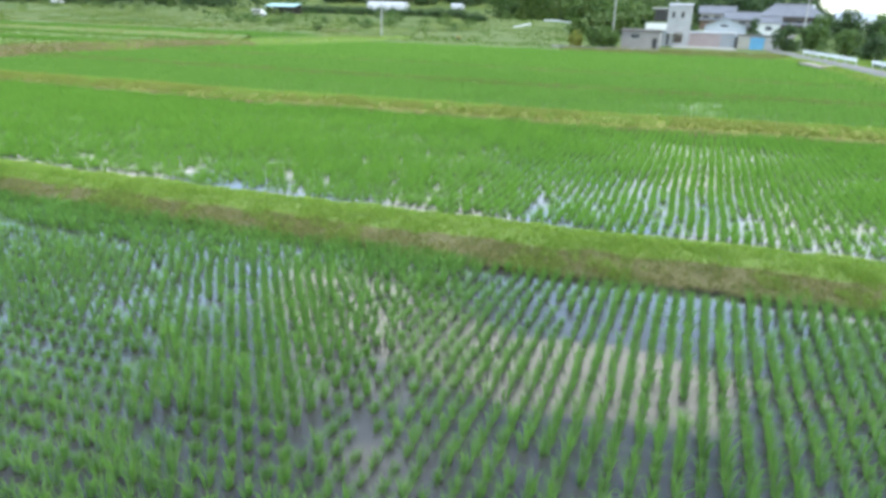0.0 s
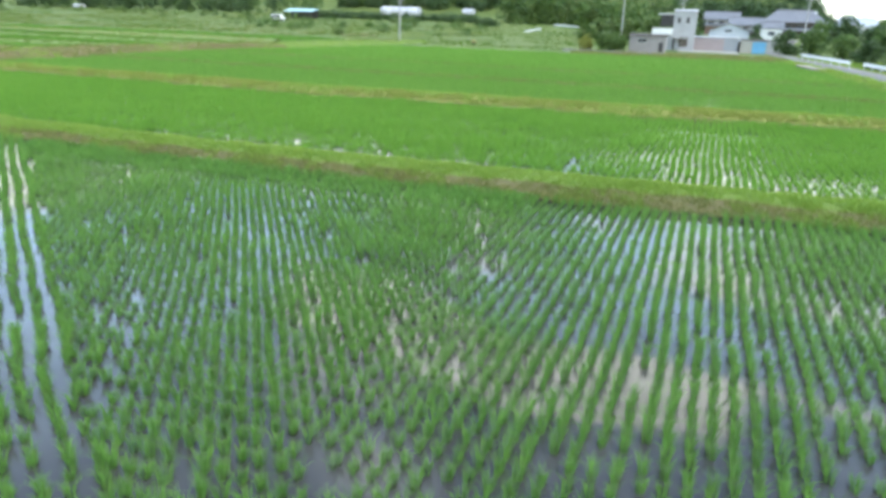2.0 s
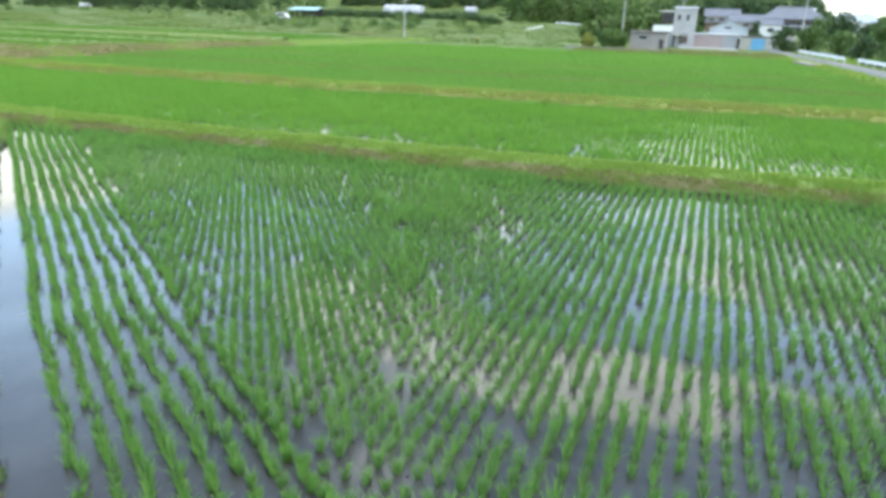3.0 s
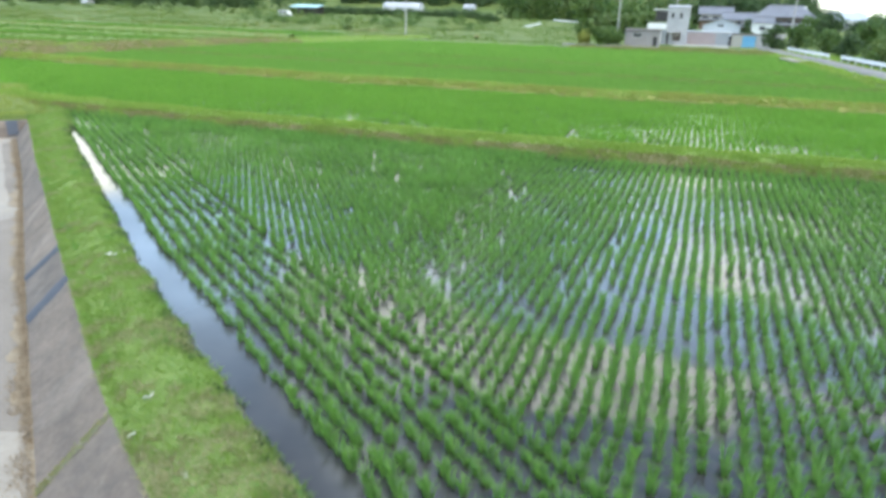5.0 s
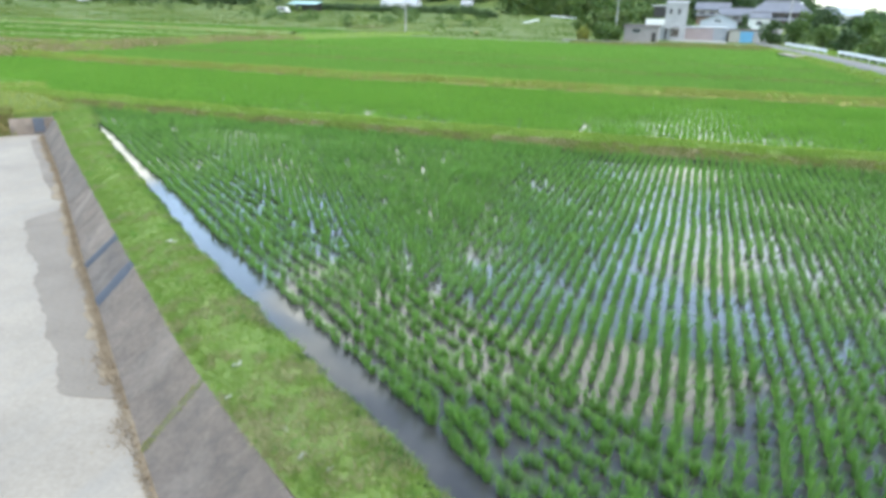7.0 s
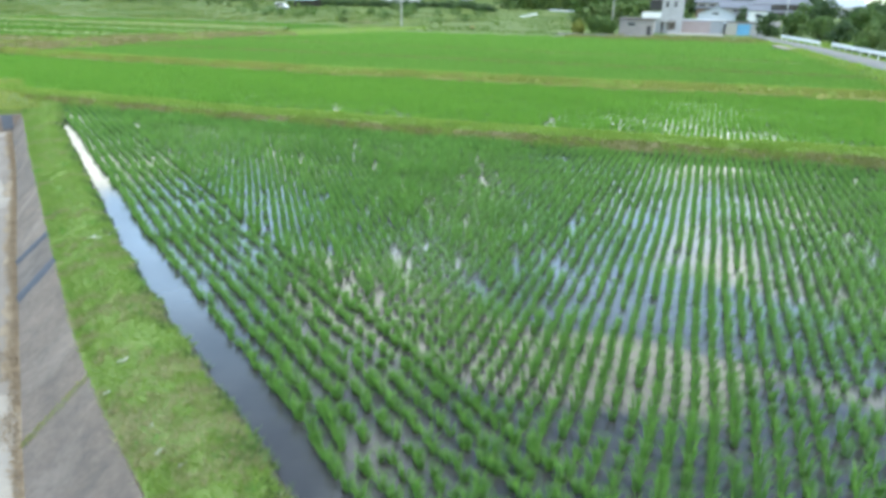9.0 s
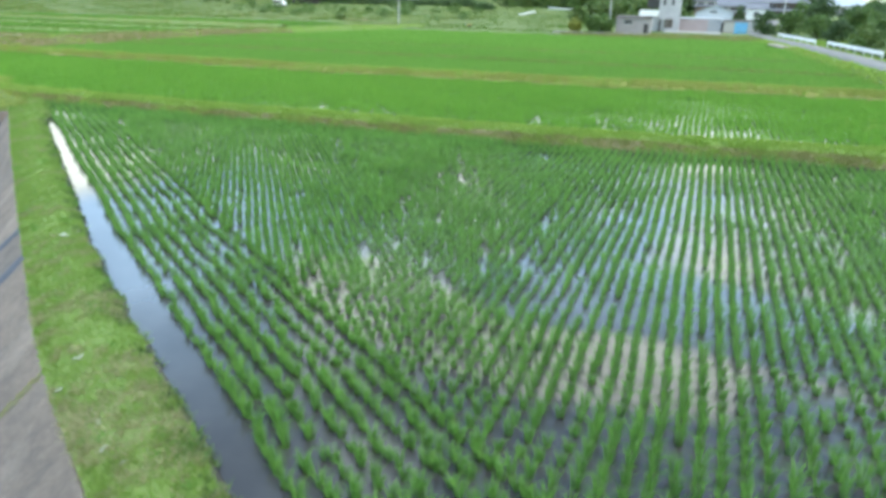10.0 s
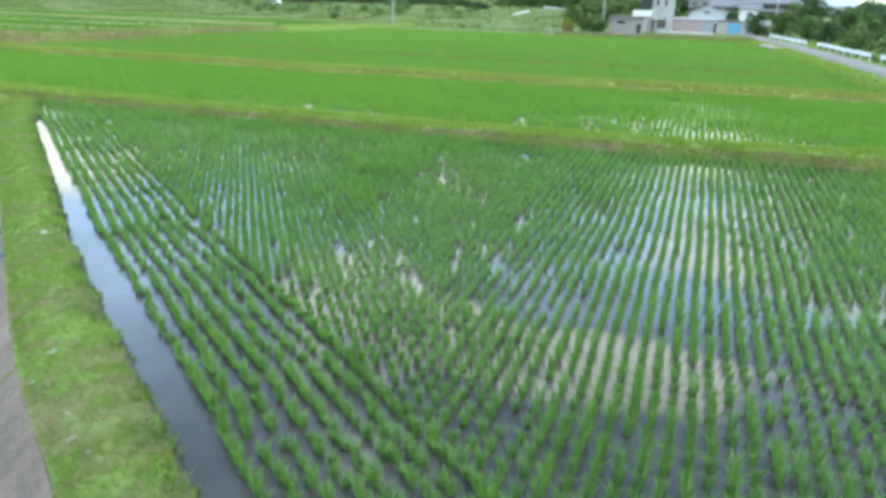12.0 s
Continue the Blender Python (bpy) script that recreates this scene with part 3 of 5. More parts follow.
def lattice(x0, x1, y0, y1, dx, dy, seed, miss=0.03, jitter=0.013, thin=1.25):
    r = np.random.RandomState(seed)
    X, Y = np.meshgrid(np.arange(x0, x1, dx), np.arange(y0, y1, dy))
    x, y = X.ravel(), Y.ravel()
    y = y - 0.012 * (x + 5) + 0.07 * smooth_noise(x, y * 0.2, 16, seed + 5)
    x = x + rows_wander(x, y) + r.normal(0, jitter, len(x))
    y = y + r.normal(0, jitter, len(y))
    bare = smooth_noise(x, y, 7.0, seed + 3) + 0.7 * smooth_noise(x, y, 2.2, seed + 4)
    gaps = np.zeros(len(x), bool)
    for cx, cy, rx, ry in ((-6.6, 34.4, 0.28, 1.3), (-2.07, 14.8, 0.2, 0.5), (5.2, 14.6, 0.38, 0.4), (5.9, 15.1, 0.3, 0.25), (-6.3, 11.7, 0.3, 0.25), (-5.9, 13.8, 0.25, 0.4), (3.1, 9.9, 0.2, 0.2), (3.9, 9.6, 0.2, 0.2), (-12.0, 16.2, 0.35, 0.3)):
        gaps |= ((x - cx) / rx) ** 2 + ((y - cy) / ry) ** 2 < 1
    keep = ~gaps & (r.uniform(0, 1, len(x)) > miss) & ((bare < thin) | (r.uniform(0, 1, len(x)) > 0.6))
    return x[keep], y[keep]


def rice(name, x, y, z, count, height, spread, width, lean, seed, mat, label, segs=2, vary=0.24, along=None, grow=1.0):
    lush = 1 + vary * smooth_noise(x, y, 6.0, seed + 9) + 0.5 * vary * smooth_noise(x, y, 1.8, seed + 10)
    lush = lush * grow
    v, f = blades(np.stack([x, y, np.full(len(x), 1.0) * z], 1), count, height * lush, spread, width, lean, seed, segs, along)
    return np_object(name, v, f, mat, None, label, "rice", "stuff")


# main rows of the near paddy, then the rows planted along the canal side
gx, gy = lattice(-34.0, 11.0, 4.0, 30.6, 0.30, 0.393, 31)
s, u = su(gx, gy)
keep = (u > 3.1 + 0.08 * np.sin(s * 0.9)) & (gy < bund_y(gx) - 3.6 + 1.8 * rise(gx, -8.5, -6.5) + 0.1 * np.sin(gx * 0.8))
hs, hu = np.meshgrid(np.arange(-22.08, 41.0, 0.24), 0.68 + 0.36 * np.arange(8))
rr = np.random.RandomState(33)
hs, hu = hs.ravel(), hu.ravel()
hu = hu - 0.2 * rise(hs, 2, 13) + 0.07 * smooth_noise(hs, hu * 0.3, 5.0, 41) + rr.normal(0, 0.032, len(hs))
hs = hs + rr.normal(0, 0.05, len(hs))
hx, hy = xy(hs, hu)
ok = (rr.uniform(0, 1, len(hx)) > 0.03) & (hy < bund_y(hx) - 1.6)
close = gy[keep] < 11.5
west = ~close & (gx[keep] < -6.5 + 0.8 * smooth_noise(gx[keep], gy[keep], 3, 23))
far = gx[keep] < -17
for pick, count, row, wide, segs in ((close & ~far, 50, 0.035, 0.0095, 2), (west & ~far, 41, 0.055, 0.0106, 2), (~close & ~west & ~far, 43, 0.12, 0.0095, 2), (far, 40, 0.06, 0.014, 1)):
    px, py = gx[keep][pick], gy[keep][pick]
    rice("rice_plants", px, py, -0.02, count, 0.38, 0.10, wide, 0.44, 51 + count, M_RICE, "young green rice in flooded rows", segs, vary=0.3, along=(0.0, row), grow=0.92 + 0.08 * (1 - rise(py, 7, 11)) - 0.10 * (1 - rise(np.hypot(px + 6.8, py - 13.4), 1.5, 4.0)) + 0.06 * rise(-px, 5.5, 9.0))
# dark bits just before some hills paint their shadow and reflection on the water
litter = np.random.RandomState(54).choice(int(keep.sum()), 1500, False)
lx, ly = gx[keep][litter] + rr.normal(0, 0.06, 1500), gy[keep][litter] - np.abs(rr.normal(0.06, 0.05, 1500))
v, f = blades(np.stack([lx, ly, np.full(1500, -0.01)], 1), 4, 0.07, 0.06, 0.022, 1.2, 55, 1)
np_object("rice_straw", v, f, M_TIMBER, None, "dark bits painting shadow and reflection spots beside the rice hills", "plant litter", "stuff")
bx, by = np.meshgrid(np.arange(-30.0, -5.0, 0.22), 1.55 + 0.34 * np.arange(6))
bx, by = bx.ravel() + rr.normal(0, 0.03, bx.size), by.ravel() + rr.normal(0, 0.025, bx.size)
by = bund_y(bx) - by + 0.05 * smooth_noise(bx, by, 6, 43)
on = (su(bx, by)[1] > 3.2) & (bx < -7.2 + 0.5 * smooth_noise(bx, by, 3, 44))
rice("rice_plants", bx[on], by[on], -0.02, 30, 0.28, 0.14, 0.016, 0.5, 53, M_RICE, "young green rice in rows along the earth bank")
close = hs[ok] < 6
far = hs[ok] > 17
for pick, count, wide, segs in ((close, 47, 0.0104, 2), (~close & ~far, 34, 0.0098, 2), (far, 32, 0.0145, 1)):
    rice("rice_plants", hx[ok][pick], hy[ok][pick], -0.02, count, 0.275, 0.105, wide, 0.46, 52 + count, M_RICE, "young green rice in rows beside the open ditch", segs, vary=0.35, along=DS * 0.07, grow=np.interp(hs[ok][pick], [1.5, 4.5, 10, 15], [1.3, 1.02, 1.0, 1.16]))
# short dark blades: shadow and reflection at the hills' feet, put into colour
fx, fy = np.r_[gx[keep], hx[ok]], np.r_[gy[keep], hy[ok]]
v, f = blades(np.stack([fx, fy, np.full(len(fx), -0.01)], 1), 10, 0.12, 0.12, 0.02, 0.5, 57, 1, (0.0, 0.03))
np_object("rice_sheaths", v, f, M_FOOT_SHADE, None, "short dark blades standing for shade at the feet of the rice", "rice", "stuff")
# the same paddy beside and behind
gx, gy = lattice(-3.0, 17.2, -8.0, 31.0, 0.30, 0.393, 34)
keep = ((gx > 11.05) | (gy < 3.95)) & (su(gx, gy)[1] > 3.1) & (gx < road_x(gy) - 4.6) & (gy < bund_y(gx) - 2.0)
rice("rice_plants", gx[keep], gy[keep], -0.02, 26, 0.36, 0.11, 0.013, 0.46, 56, M_RICE, "young green rice in flooded rows", along=(0.0, 0.05))
gx, gy = lattice(-69.0, 16.5, 31.0, 56.0, 0.30, 0.393, 61, thin=1.9)
keep = (gy > bund_y(gx) + 1.4 + 0.25 * smooth_noise(gx, gy, 5, 63)) & (gy < bund2_y(gx) - 1.0)
keep &= np.random.RandomState(64).uniform(0, 1, len(gx)) > 0.2 * (1 - rise(gy - bund_y(gx), 2.5, 7.0)) * (0.6 + 0.6 * smooth_noise(gx, gy, 4, 65))
off = gy[keep] - bund_y(gx[keep])
young = 1 - 0.05 * (1 - rise(off, 4.0, 9.5)) * np.clip(0.75 + 0.6 * smooth_noise(gx[keep], gy[keep], 9, 66), 0, 1) * rise(gx[keep], -26, -14)
gx, gy = gx[keep], gy[keep]
for pick, count, wide in ((gx > -24, 34, 0.021), (gx <= -24, 22, 0.031)):
    rice("rice_plants", gx[pick], gy[pick], 0.34, count, 0.32, 0.13, wide, 0.45, 62, M_RICE_MID, "young green rice in flooded rows", 1, 0.34, (0.0, 0.16), young[pick])
gx, gy = lattice(-69.5, 15.5, 53.0, 71.5, 0.30, 0.25, 71)
keep = (gy > bund2_y(gx) + 1.0) & (gy < bund3_y(gx) - 0.6)
rice("rice_plants", gx[keep], gy[keep], 0.48, 7, 0.36, 0.11, 0.04, 0.45, 72, M_RICE_FAR, "dense green rice in a far paddy", 1)
gx, gy = lattice(-70.0, 14.5, 69.0, 88.0, 0.30, 0.30, 81)
keep = (gy > bund3_y(gx) + 0.6) & (gy < bund4_y(gx) - 0.6)
rice("rice_plants", gx[keep], gy[keep], 0.60, 6, 0.36, 0.13, 0.05, 0.5, 82, M_RICE_FAR, "dense green rice in a far paddy", 1)
gx, gy = lattice(-72.0, 13.0, 85.0, 136.0, 0.5, 0.5, 91, 0.0)
edge_x = np.interp(gy, [85, 92, 106, 120, 134, 146], [-69.5, -68.5, -65.0, -63.0, -60.0, -55.0])
keep = (gy > bund4_y(gx) + 0.6) & (gx > edge_x) & (gx < road_x(gy) - 3.6)
rice("rice_plants", gx[keep], gy[keep], 0.62, 7, 0.5, 0.28, 0.09, 0.5, 92, M_RICE_FAR, "dense green rice in a far paddy", 1)
gx, gy = lattice(-170.0, -74.5, 48.0, 136.0, 0.7, 0.7, 95, 0.0)
keep = (np.abs(gy - 98) > 2.4) & (np.abs(gy - 62 + 0.06 * gx + 4) > 2.4) & (np.abs(gy - 80 - 0.05 * (gx + 74)) > 2.4) & (np.abs(gy - 114 + 0.05 * (gx + 74)) > 2.5)
rice("rice_plants", gx[keep], gy[keep], terrain(gx[keep], gy[keep]) - 0.02, 5, 0.42, 0.4, 0.13, 0.6, 96, M_TERRACE, "green rice on the terraced fields", 1)

# ---------------------------------------------------------------- grass on the banks


def tufts(name, places, count, height, spread, width, lean, seed, mat, label, segs=1):
    v, f = blades(places, count, height, spread, width, lean, seed, segs)
    return np_object(name, v, f, mat, None, label, "grass", "stuff")


p = scatter_on(lane_v, 44000, 101, 1, 6)
worn = smooth_noise(p[:, 0], p[:, 1], 1.9, 31) + 0.7 * smooth_noise(p[:, 0], p[:, 1], 0.6, 32)
p = p[worn + np.random.RandomState(9).normal(0, 0.25, len(p)) < 0.85 - 0.6 * (su(p[:, 0], p[:, 1])[0] < 4.5) + 0.6 * rise(su(p[:, 0], p[:, 1])[0], 9, 15)]
ps, pu = su(p[:, 0], p[:, 1])
tufts("verge_grass", p, 4, np.maximum(0.04, 0.085 + 0.03 * smooth_noise(p[:, 0], p[:, 1], 2.3, 7) + 0.03 * smooth_noise(p[:, 0], p[:, 1], 0.6, 8)), 0.07, 0.012, 0.75, 102, M_GRASS, "short mown grass with yellowed patches")
p = scatter_on(lane_v, 30000, 122, 1, 6)
p = p[smooth_noise(p[:, 0], p[:, 1], 1.9, 31) + 0.7 * smooth_noise(p[:, 0], p[:, 1], 0.6, 32) > 0.2 - 0.6 * (su(p[:, 0], p[:, 1])[0] < 4.5) + 0.5 * rise(su(p[:, 0], p[:, 1])[0], 9, 15)]
tufts("verge_straw", p, 5, 0.11, 0.09, 0.014, 1.0, 123, M_STRAW, "yellowed straw lying in the mown verge")
r3 = np.random.RandomState(124)
cl = np.stack(xy(r3.normal(1.25, 0.2, 90), r3.normal(-0.36, 0.1, 90)), 1)
tufts("weed_clump", np.c_[cl, np.full(90, 0.16)], 7, 0.12, 0.12, 0.035, 0.9, 125, M_GREENWEED, "fresh green broad-leaved weed clump on the verge")
# dark weeds, strewn thicker so their colour also gives the edge's shadow gaps
rim = scatter_on(lane_v, 5200, 127, 5, 8)
rim = rim[smooth_noise(rim[:, 0], rim[:, 1], 0.9, 128) > 0.1]
tufts("ditch_edge_weeds", rim, 5, 0.10, 0.10, 0.03, 1.0, 129, M_LEAF_D, "dark ragged weeds and roots along the ditch edge, also painting its shadow gaps")
tall = scatter_on(lane_v, 6000, 133, 1, 7)
tall = tall[smooth_noise(tall[:, 0], tall[:, 1], 1.1, 134) + 0.6 * smooth_noise(tall[:, 0], tall[:, 1], 0.4, 135) > 0.8]
tufts("verge_weeds", tall, 8, 0.13, 0.11, 0.02, 0.95, 136, M_GREENWEED, "fresh green weed clumps in the mown verge")
edge = scatter_on(lane_v, 3000, 103, 5, 7)
edge = edge[smooth_noise(edge[:, 0], edge[:, 1], 1.3, 104) > 0.15]
tufts("verge_weeds", edge, 6, 0.13, 0.10, 0.015, 0.9, 104, M_GRASS, "ragged weeds hanging over the water's edge")
tufts("verge_grass", scatter_on(lane_end_v, 5000, 143, 1, 6), 4, 0.085, 0.07, 0.013, 0.75, 144, M_GRASS, "short mown grass with yellowed patches")
p = scatter_on(bund_v, 27000, 105, 3, 8)
tufts("bund_grass", p, 5, 0.14, 0.10, 0.02, 0.7, 106, M_LUSH, "bright grass along the top of the bank")
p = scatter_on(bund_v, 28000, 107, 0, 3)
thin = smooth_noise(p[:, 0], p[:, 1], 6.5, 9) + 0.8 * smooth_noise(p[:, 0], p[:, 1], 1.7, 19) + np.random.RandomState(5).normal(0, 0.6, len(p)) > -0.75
# the lowest tufts are near-black, painting the bank foot's shadow and reflection
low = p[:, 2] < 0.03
tufts("bund_weeds", p[low], 4, 0.10, 0.10, 0.02, 0.8, 109, M_FOOT_SHADE, "dark blades standing for shade along the foot of the bank")
tufts("bund_weeds", p[thin & ~low], 4, 0.13, 0.10, 0.018, 0.7, 108, M_WEED, "patchy dry weeds on the bank's face")
p = scatter_on(bund_v, 26000, 120, 0, 5)
p = p[smooth_noise(p[:, 0], p[:, 1], 2.6, 29) + 0.6 * smooth_noise(p[:, 0], p[:, 1], 0.9, 30) > 0.25]
tufts("bund_weeds", p, 5, 0.16, 0.12, 0.02, 0.8, 121, M_LUSH, "green weed clumps on the bank's face")
p = scatter_on(bund2_v, 26000, 109, 1, 6)
dry = smooth_noise(p[:, 0], p[:, 1], 7, 45) + 0.8 * smooth_noise(p[:, 0], p[:, 1], 2.1, 46) > -0.1
tufts("bund_grass", p[dry][p[dry][:, 2] > 0.62], 5, 0.16, 0.12, 0.03, 0.8, 110, M_DRY, "yellowish grass along the bank")
tufts("bund_grass", p[dry][p[dry][:, 2] <= 0.62][::2], 4, 0.15, 0.12, 0.03, 0.9, 110, M_STRAW, "withered straw along the bank")
tufts("bund_grass", p[~dry], 4, 0.16, 0.12, 0.03, 0.8, 119, M_LUSH, "green grass along the bank")
p = np.concatenate([scatter_on(bund3_v, 5000, 116), scatter_on(bund4_v, 5000, 117)])
tufts("bund_grass", p, 4, 0.24, 0.2, 0.05, 0.7, 118, M_RICE_FAR, "green grass along the thin banks")
p = np.concatenate([scatter_on(bund3_v, 3400, 111), scatter_on(bund4_v, 1500, 112)])
tufts("bund_grass", p, 4, 0.26, 0.2, 0.05, 0.7, 113, M_WEED, "yellowish grass along the thin banks")
for k, v in enumerate(TERRACES):
    tufts("bank_grass", scatter_on(v, 2600, 147 + k), 4, 0.3, 0.35, 0.08, 0.8, 151 + k, M_SLOPE if k % 2 else M_WEED, "patchy dry grass on the terrace bank")
tufts("bank_grass", scatter_on(left_far_v, 3000, 116), 4, 0.3, 0.3, 0.06, 0.7, 126, M_LUSH, "green grass on the bank")
p = scatter_on(left_v, 5000, 114)
green = smooth_noise(p[:, 0], p[:, 1], 11, 44) + np.random.RandomState(46).normal(0, 0.3, len(p)) > 0.35
tufts("bank_grass", p[green], 4, 0.3, 0.3, 0.06, 0.7, 139, M_LUSH, "green tufts on the brown bank")
p = p[~green]
tufts("bank_grass", p, 4, 0.3, 0.3, 0.06, 0.7, 115, M_WEED, "brown dry grass on the bank")

# ---------------------------------------------------------------- canal
TOP_Z, FOOT_Z = -0.18, -1.0


def skew(s):
    """How far a slab joint drifts along the canal on its way down the slope."""
    return float(np.interp(s, [5.25, 11.9, 14.4, 21, 38], [-0.36, -0.2, 0.2, 0.8, 1.0]))


def foot_u(s):
    return np.interp(s, [-25, 0, 5, 12, 15, 22, 28, 39], [-3.3, -3.13, -3.02, -2.84, -2.76, -2.52, -2.33, -2.2])


joints = [-24.0, -20.2, -16.4, -12.7, -9.0, -5.2, -1.0, 5.25, 11.9, 14.35, 17.6, 20.9, 23.9, 26.95, 30.0, 33.0, 35.6, 38.0]
canal = thing("canal_wall", Matrix(), "sloping grey concrete canal lining in weathered slabs", "canal", "", "structure")
for a, b in zip(joints, joints[1:]):
    bm = B()
    q = []
    for s, z, k in ((a, TOP_Z, 0), (b, TOP_Z, 0), (b, FOOT_Z, 1), (a, FOOT_Z, 1)):
        s += (0.02 if s == a else -0.02) + k * skew(s)
        u = foot_u(s) if k else top_u(s)
        q.append(bm.verts.new((*xy(s, u), z)))
    low = [bm.verts.new((*xy(su(v.co.x, v.co.y)[0], su(v.co.x, v.co.y)[1] + 0.12), v.co.z - 0.10)) for v in q]
    bm.faces.new(q)
    bm.faces.new(low[::-1])
    for i in range(4):
        bm.faces.new((q[i], q[(i + 1) % 4], low[(i + 1) % 4], low[i]))
    part("slab", bm, M_SLAB, canal)
bm = B()
prism(bm, [(0.0, TOP_Z - 0.04), (1.0, FOOT_Z - 0.16), (0.6, FOOT_Z - 0.5), (-0.1, TOP_Z - 0.3)], -24, 38.6)
for v in bm.verts:
    k, s = v.co.x, v.co.y
    u = float(top_u(s) + 0.05 + k * (foot_u(s) - top_u(s)))
    v.co.x, v.co.y = xy(s, u)
part("backing", bm, M_MUD, canal, "dark joint filling")


def strip(s, half, name, mat, lift, label):
    bm = B()
    n = 8
    rows_ = []
    r = random.Random(int(s * 100))
    for i in range(n + 1):
        t = i / n
        u, z = top_u(s) + (foot_u(s + skew(s) * t) - top_u(s)) * t, TOP_Z + (FOOT_Z - TOP_Z) * t
        w = half * r.uniform(0.75, 1.15)
        rows_.append([bm.verts.new((*xy(s + skew(s) * t + k * w, u - 0.5 * lift * (1 - abs(k))), z + 0.006 + lift * (1 - k * k))) for k in (-1, -0.6, 0, 0.6, 1)])
    for a, b in zip(rows_, rows_[1:]):
        for j in range(4):
            bm.faces.new((a[j], a[j + 1], b[j + 1], b[j]))
    return tagged(part(name, bm, mat, None, label, True), label, "pipe" if mat is M_BLUEPIPE else "moss")


strip(14.35, 0.26, "drain_strip", M_BLUEPIPE, 0.05, "blue plastic drain strip laid down the concrete slope")
strip(11.9, 0.28, "drain_strip", M_BLUEPIPE, 0.05, "blue plastic drain strip laid down the concrete slope")
tagged(strip(5.25, 0.06, "moss_line", M_MOSS, 0.012, "green moss growing in a slab joint"), kind="stuff")
rm = np.random.RandomState(171)
mt = rm.uniform(0, 1, 420) ** 0.8
ms = 5.25 + skew(5.25) * mt + rm.normal(0, 0.055, 420)
mx, my = xy(ms, top_u(ms) + (foot_u(ms) - top_u(ms)) * mt)
tufts("moss_tufts", np.stack([mx, my, TOP_Z + (FOOT_Z - TOP_Z) * mt], 1), 5, 0.035, 0.05, 0.014, 1.0, 172, M_WEED, "small moss and weed tufts along a slab joint")


def bed(name, s0, s1, u0, u1, z, mat, label, ragged=0.0, seed=1, parent=None, thick=0.15, hug=False):
    """A sheet on the canal's bed; a ragged one has wandering edges and tapering ends, a hugging one follows the wall's foot."""
    bm = B()
    n = max(2, int((s1 - s0) / (0.16 if ragged else 0.4)))
    s = np.linspace(s0, s1, n + 1)
    drift = smooth_noise(s, s * 0, 3.1, seed) + 0.6 * smooth_noise(s, s * 0, 1.0, seed + 1) + 0.3 * smooth_noise(s, s * 0, 0.35, seed + 2)
    end = np.minimum(1.0, np.minimum(s - s0, s1 - s) / 0.9 + 0.15) if ragged else np.ones(n + 1)
    if hug:
        ub = foot_u(s) + 0.03
        ua = ub - (u1 - u0) * end * np.clip(0.75 + 0.45 * drift, 0.12, 1.4)
    else:
        ub = np.full(n + 1, u1)
        ua = u1 + (u0 + ragged * drift - u1) * end
    top = [[bm.verts.new((*xy(si, u), z)) for u in (a, (a + b) / 2, b)] for si, a, b in zip(s, ua, ub)]
    for a, b in zip(top, top[1:]):
        for j in range(2):
            bm.faces.new((a[j], a[j + 1], b[j + 1], b[j]))
    geom = bmesh.ops.extrude_face_region(bm, geom=list(bm.faces))
    for v in geom["geom"]:
        if isinstance(v, bmesh.types.BMVert):
            v.co.z -= thick
    return part(name, bm, mat, parent, label)


tagged(bed("canal_bed", -24, 38.4, -8.2, -2.2, FOOT_Z - 0.03, M_BED, "pale dry concrete canal bed", 0, 1), "pale dry concrete canal bed stained with silt", "canal bed", "", "structure")
tagged(bed("damp_silt", 6.75, 21.0, -4.0, -2.85, FOOT_Z - 0.018, M_WET, "", 0.10, 2, None, 0.01), "grey damp silt on the canal bed", "silt", "", "stuff")
tagged(bed("damp_silt", 22.0, 37.0, -2.95, -2.2, FOOT_Z - 0.018, M_WET, "", 0.06, 4, None, 0.01), "grey damp silt on the canal bed", "silt", "", "stuff")
tagged(bed("tan_silt", -4, 7.0, 0, 0.15, FOOT_Z - 0.012, M_DEBRIS, "", 0.05, 6, None, 0.01, True), "thin tan silt along the foot of the canal wall", "silt", "", "stuff")
tagged(bed("tan_silt", 7.0, 37.6, 0, 0.38, FOOT_Z - 0.012, M_DEBRIS, "", 0.05, 8, None, 0.01, True), "tan silt along the foot of the canal wall", "silt", "", "stuff")


def litter_band():
    """Leaves and straw washed along the foot of the slope."""
    r = np.random.RandomState(131)
    n = 30000
    s = r.uniform(-3, 37.5, n)
    wide = 0.14 + 0.09 * smooth_noise(s, s * 0, 4.0, 5) + 0.05 * smooth_noise(s, s * 0, 1.1, 6) + 0.16 * ((s > 7.4) & (s < 9.0)) + 0.2 * ((s > 5.2) & (s < 6.1)) + 0.10 * np.clip((s - 20) / 15, 0, 1)
    keep = (r.uniform(0, 1, n) < np.where(s < 7, 0.45, 1.0))
    u = foot_u(s) - 0.02 - np.abs(r.normal(0, 1, n)) * np.maximum(wide, 0.04) * 0.55
    s, u = s[keep], u[keep]
    x, y = xy(s, u)
    v, f = blades(np.stack([x, y, np.full(len(x), FOOT_Z - 0.02)], 1), 1, 0.055, 0.04, 0.032, 1.3, 132, 1)
    np_object("leaf_litter", v, f, M_DEBRIS, None, "brown leaves and straw washed along the canal wall", "leaf litter", "stuff")


litter_band()
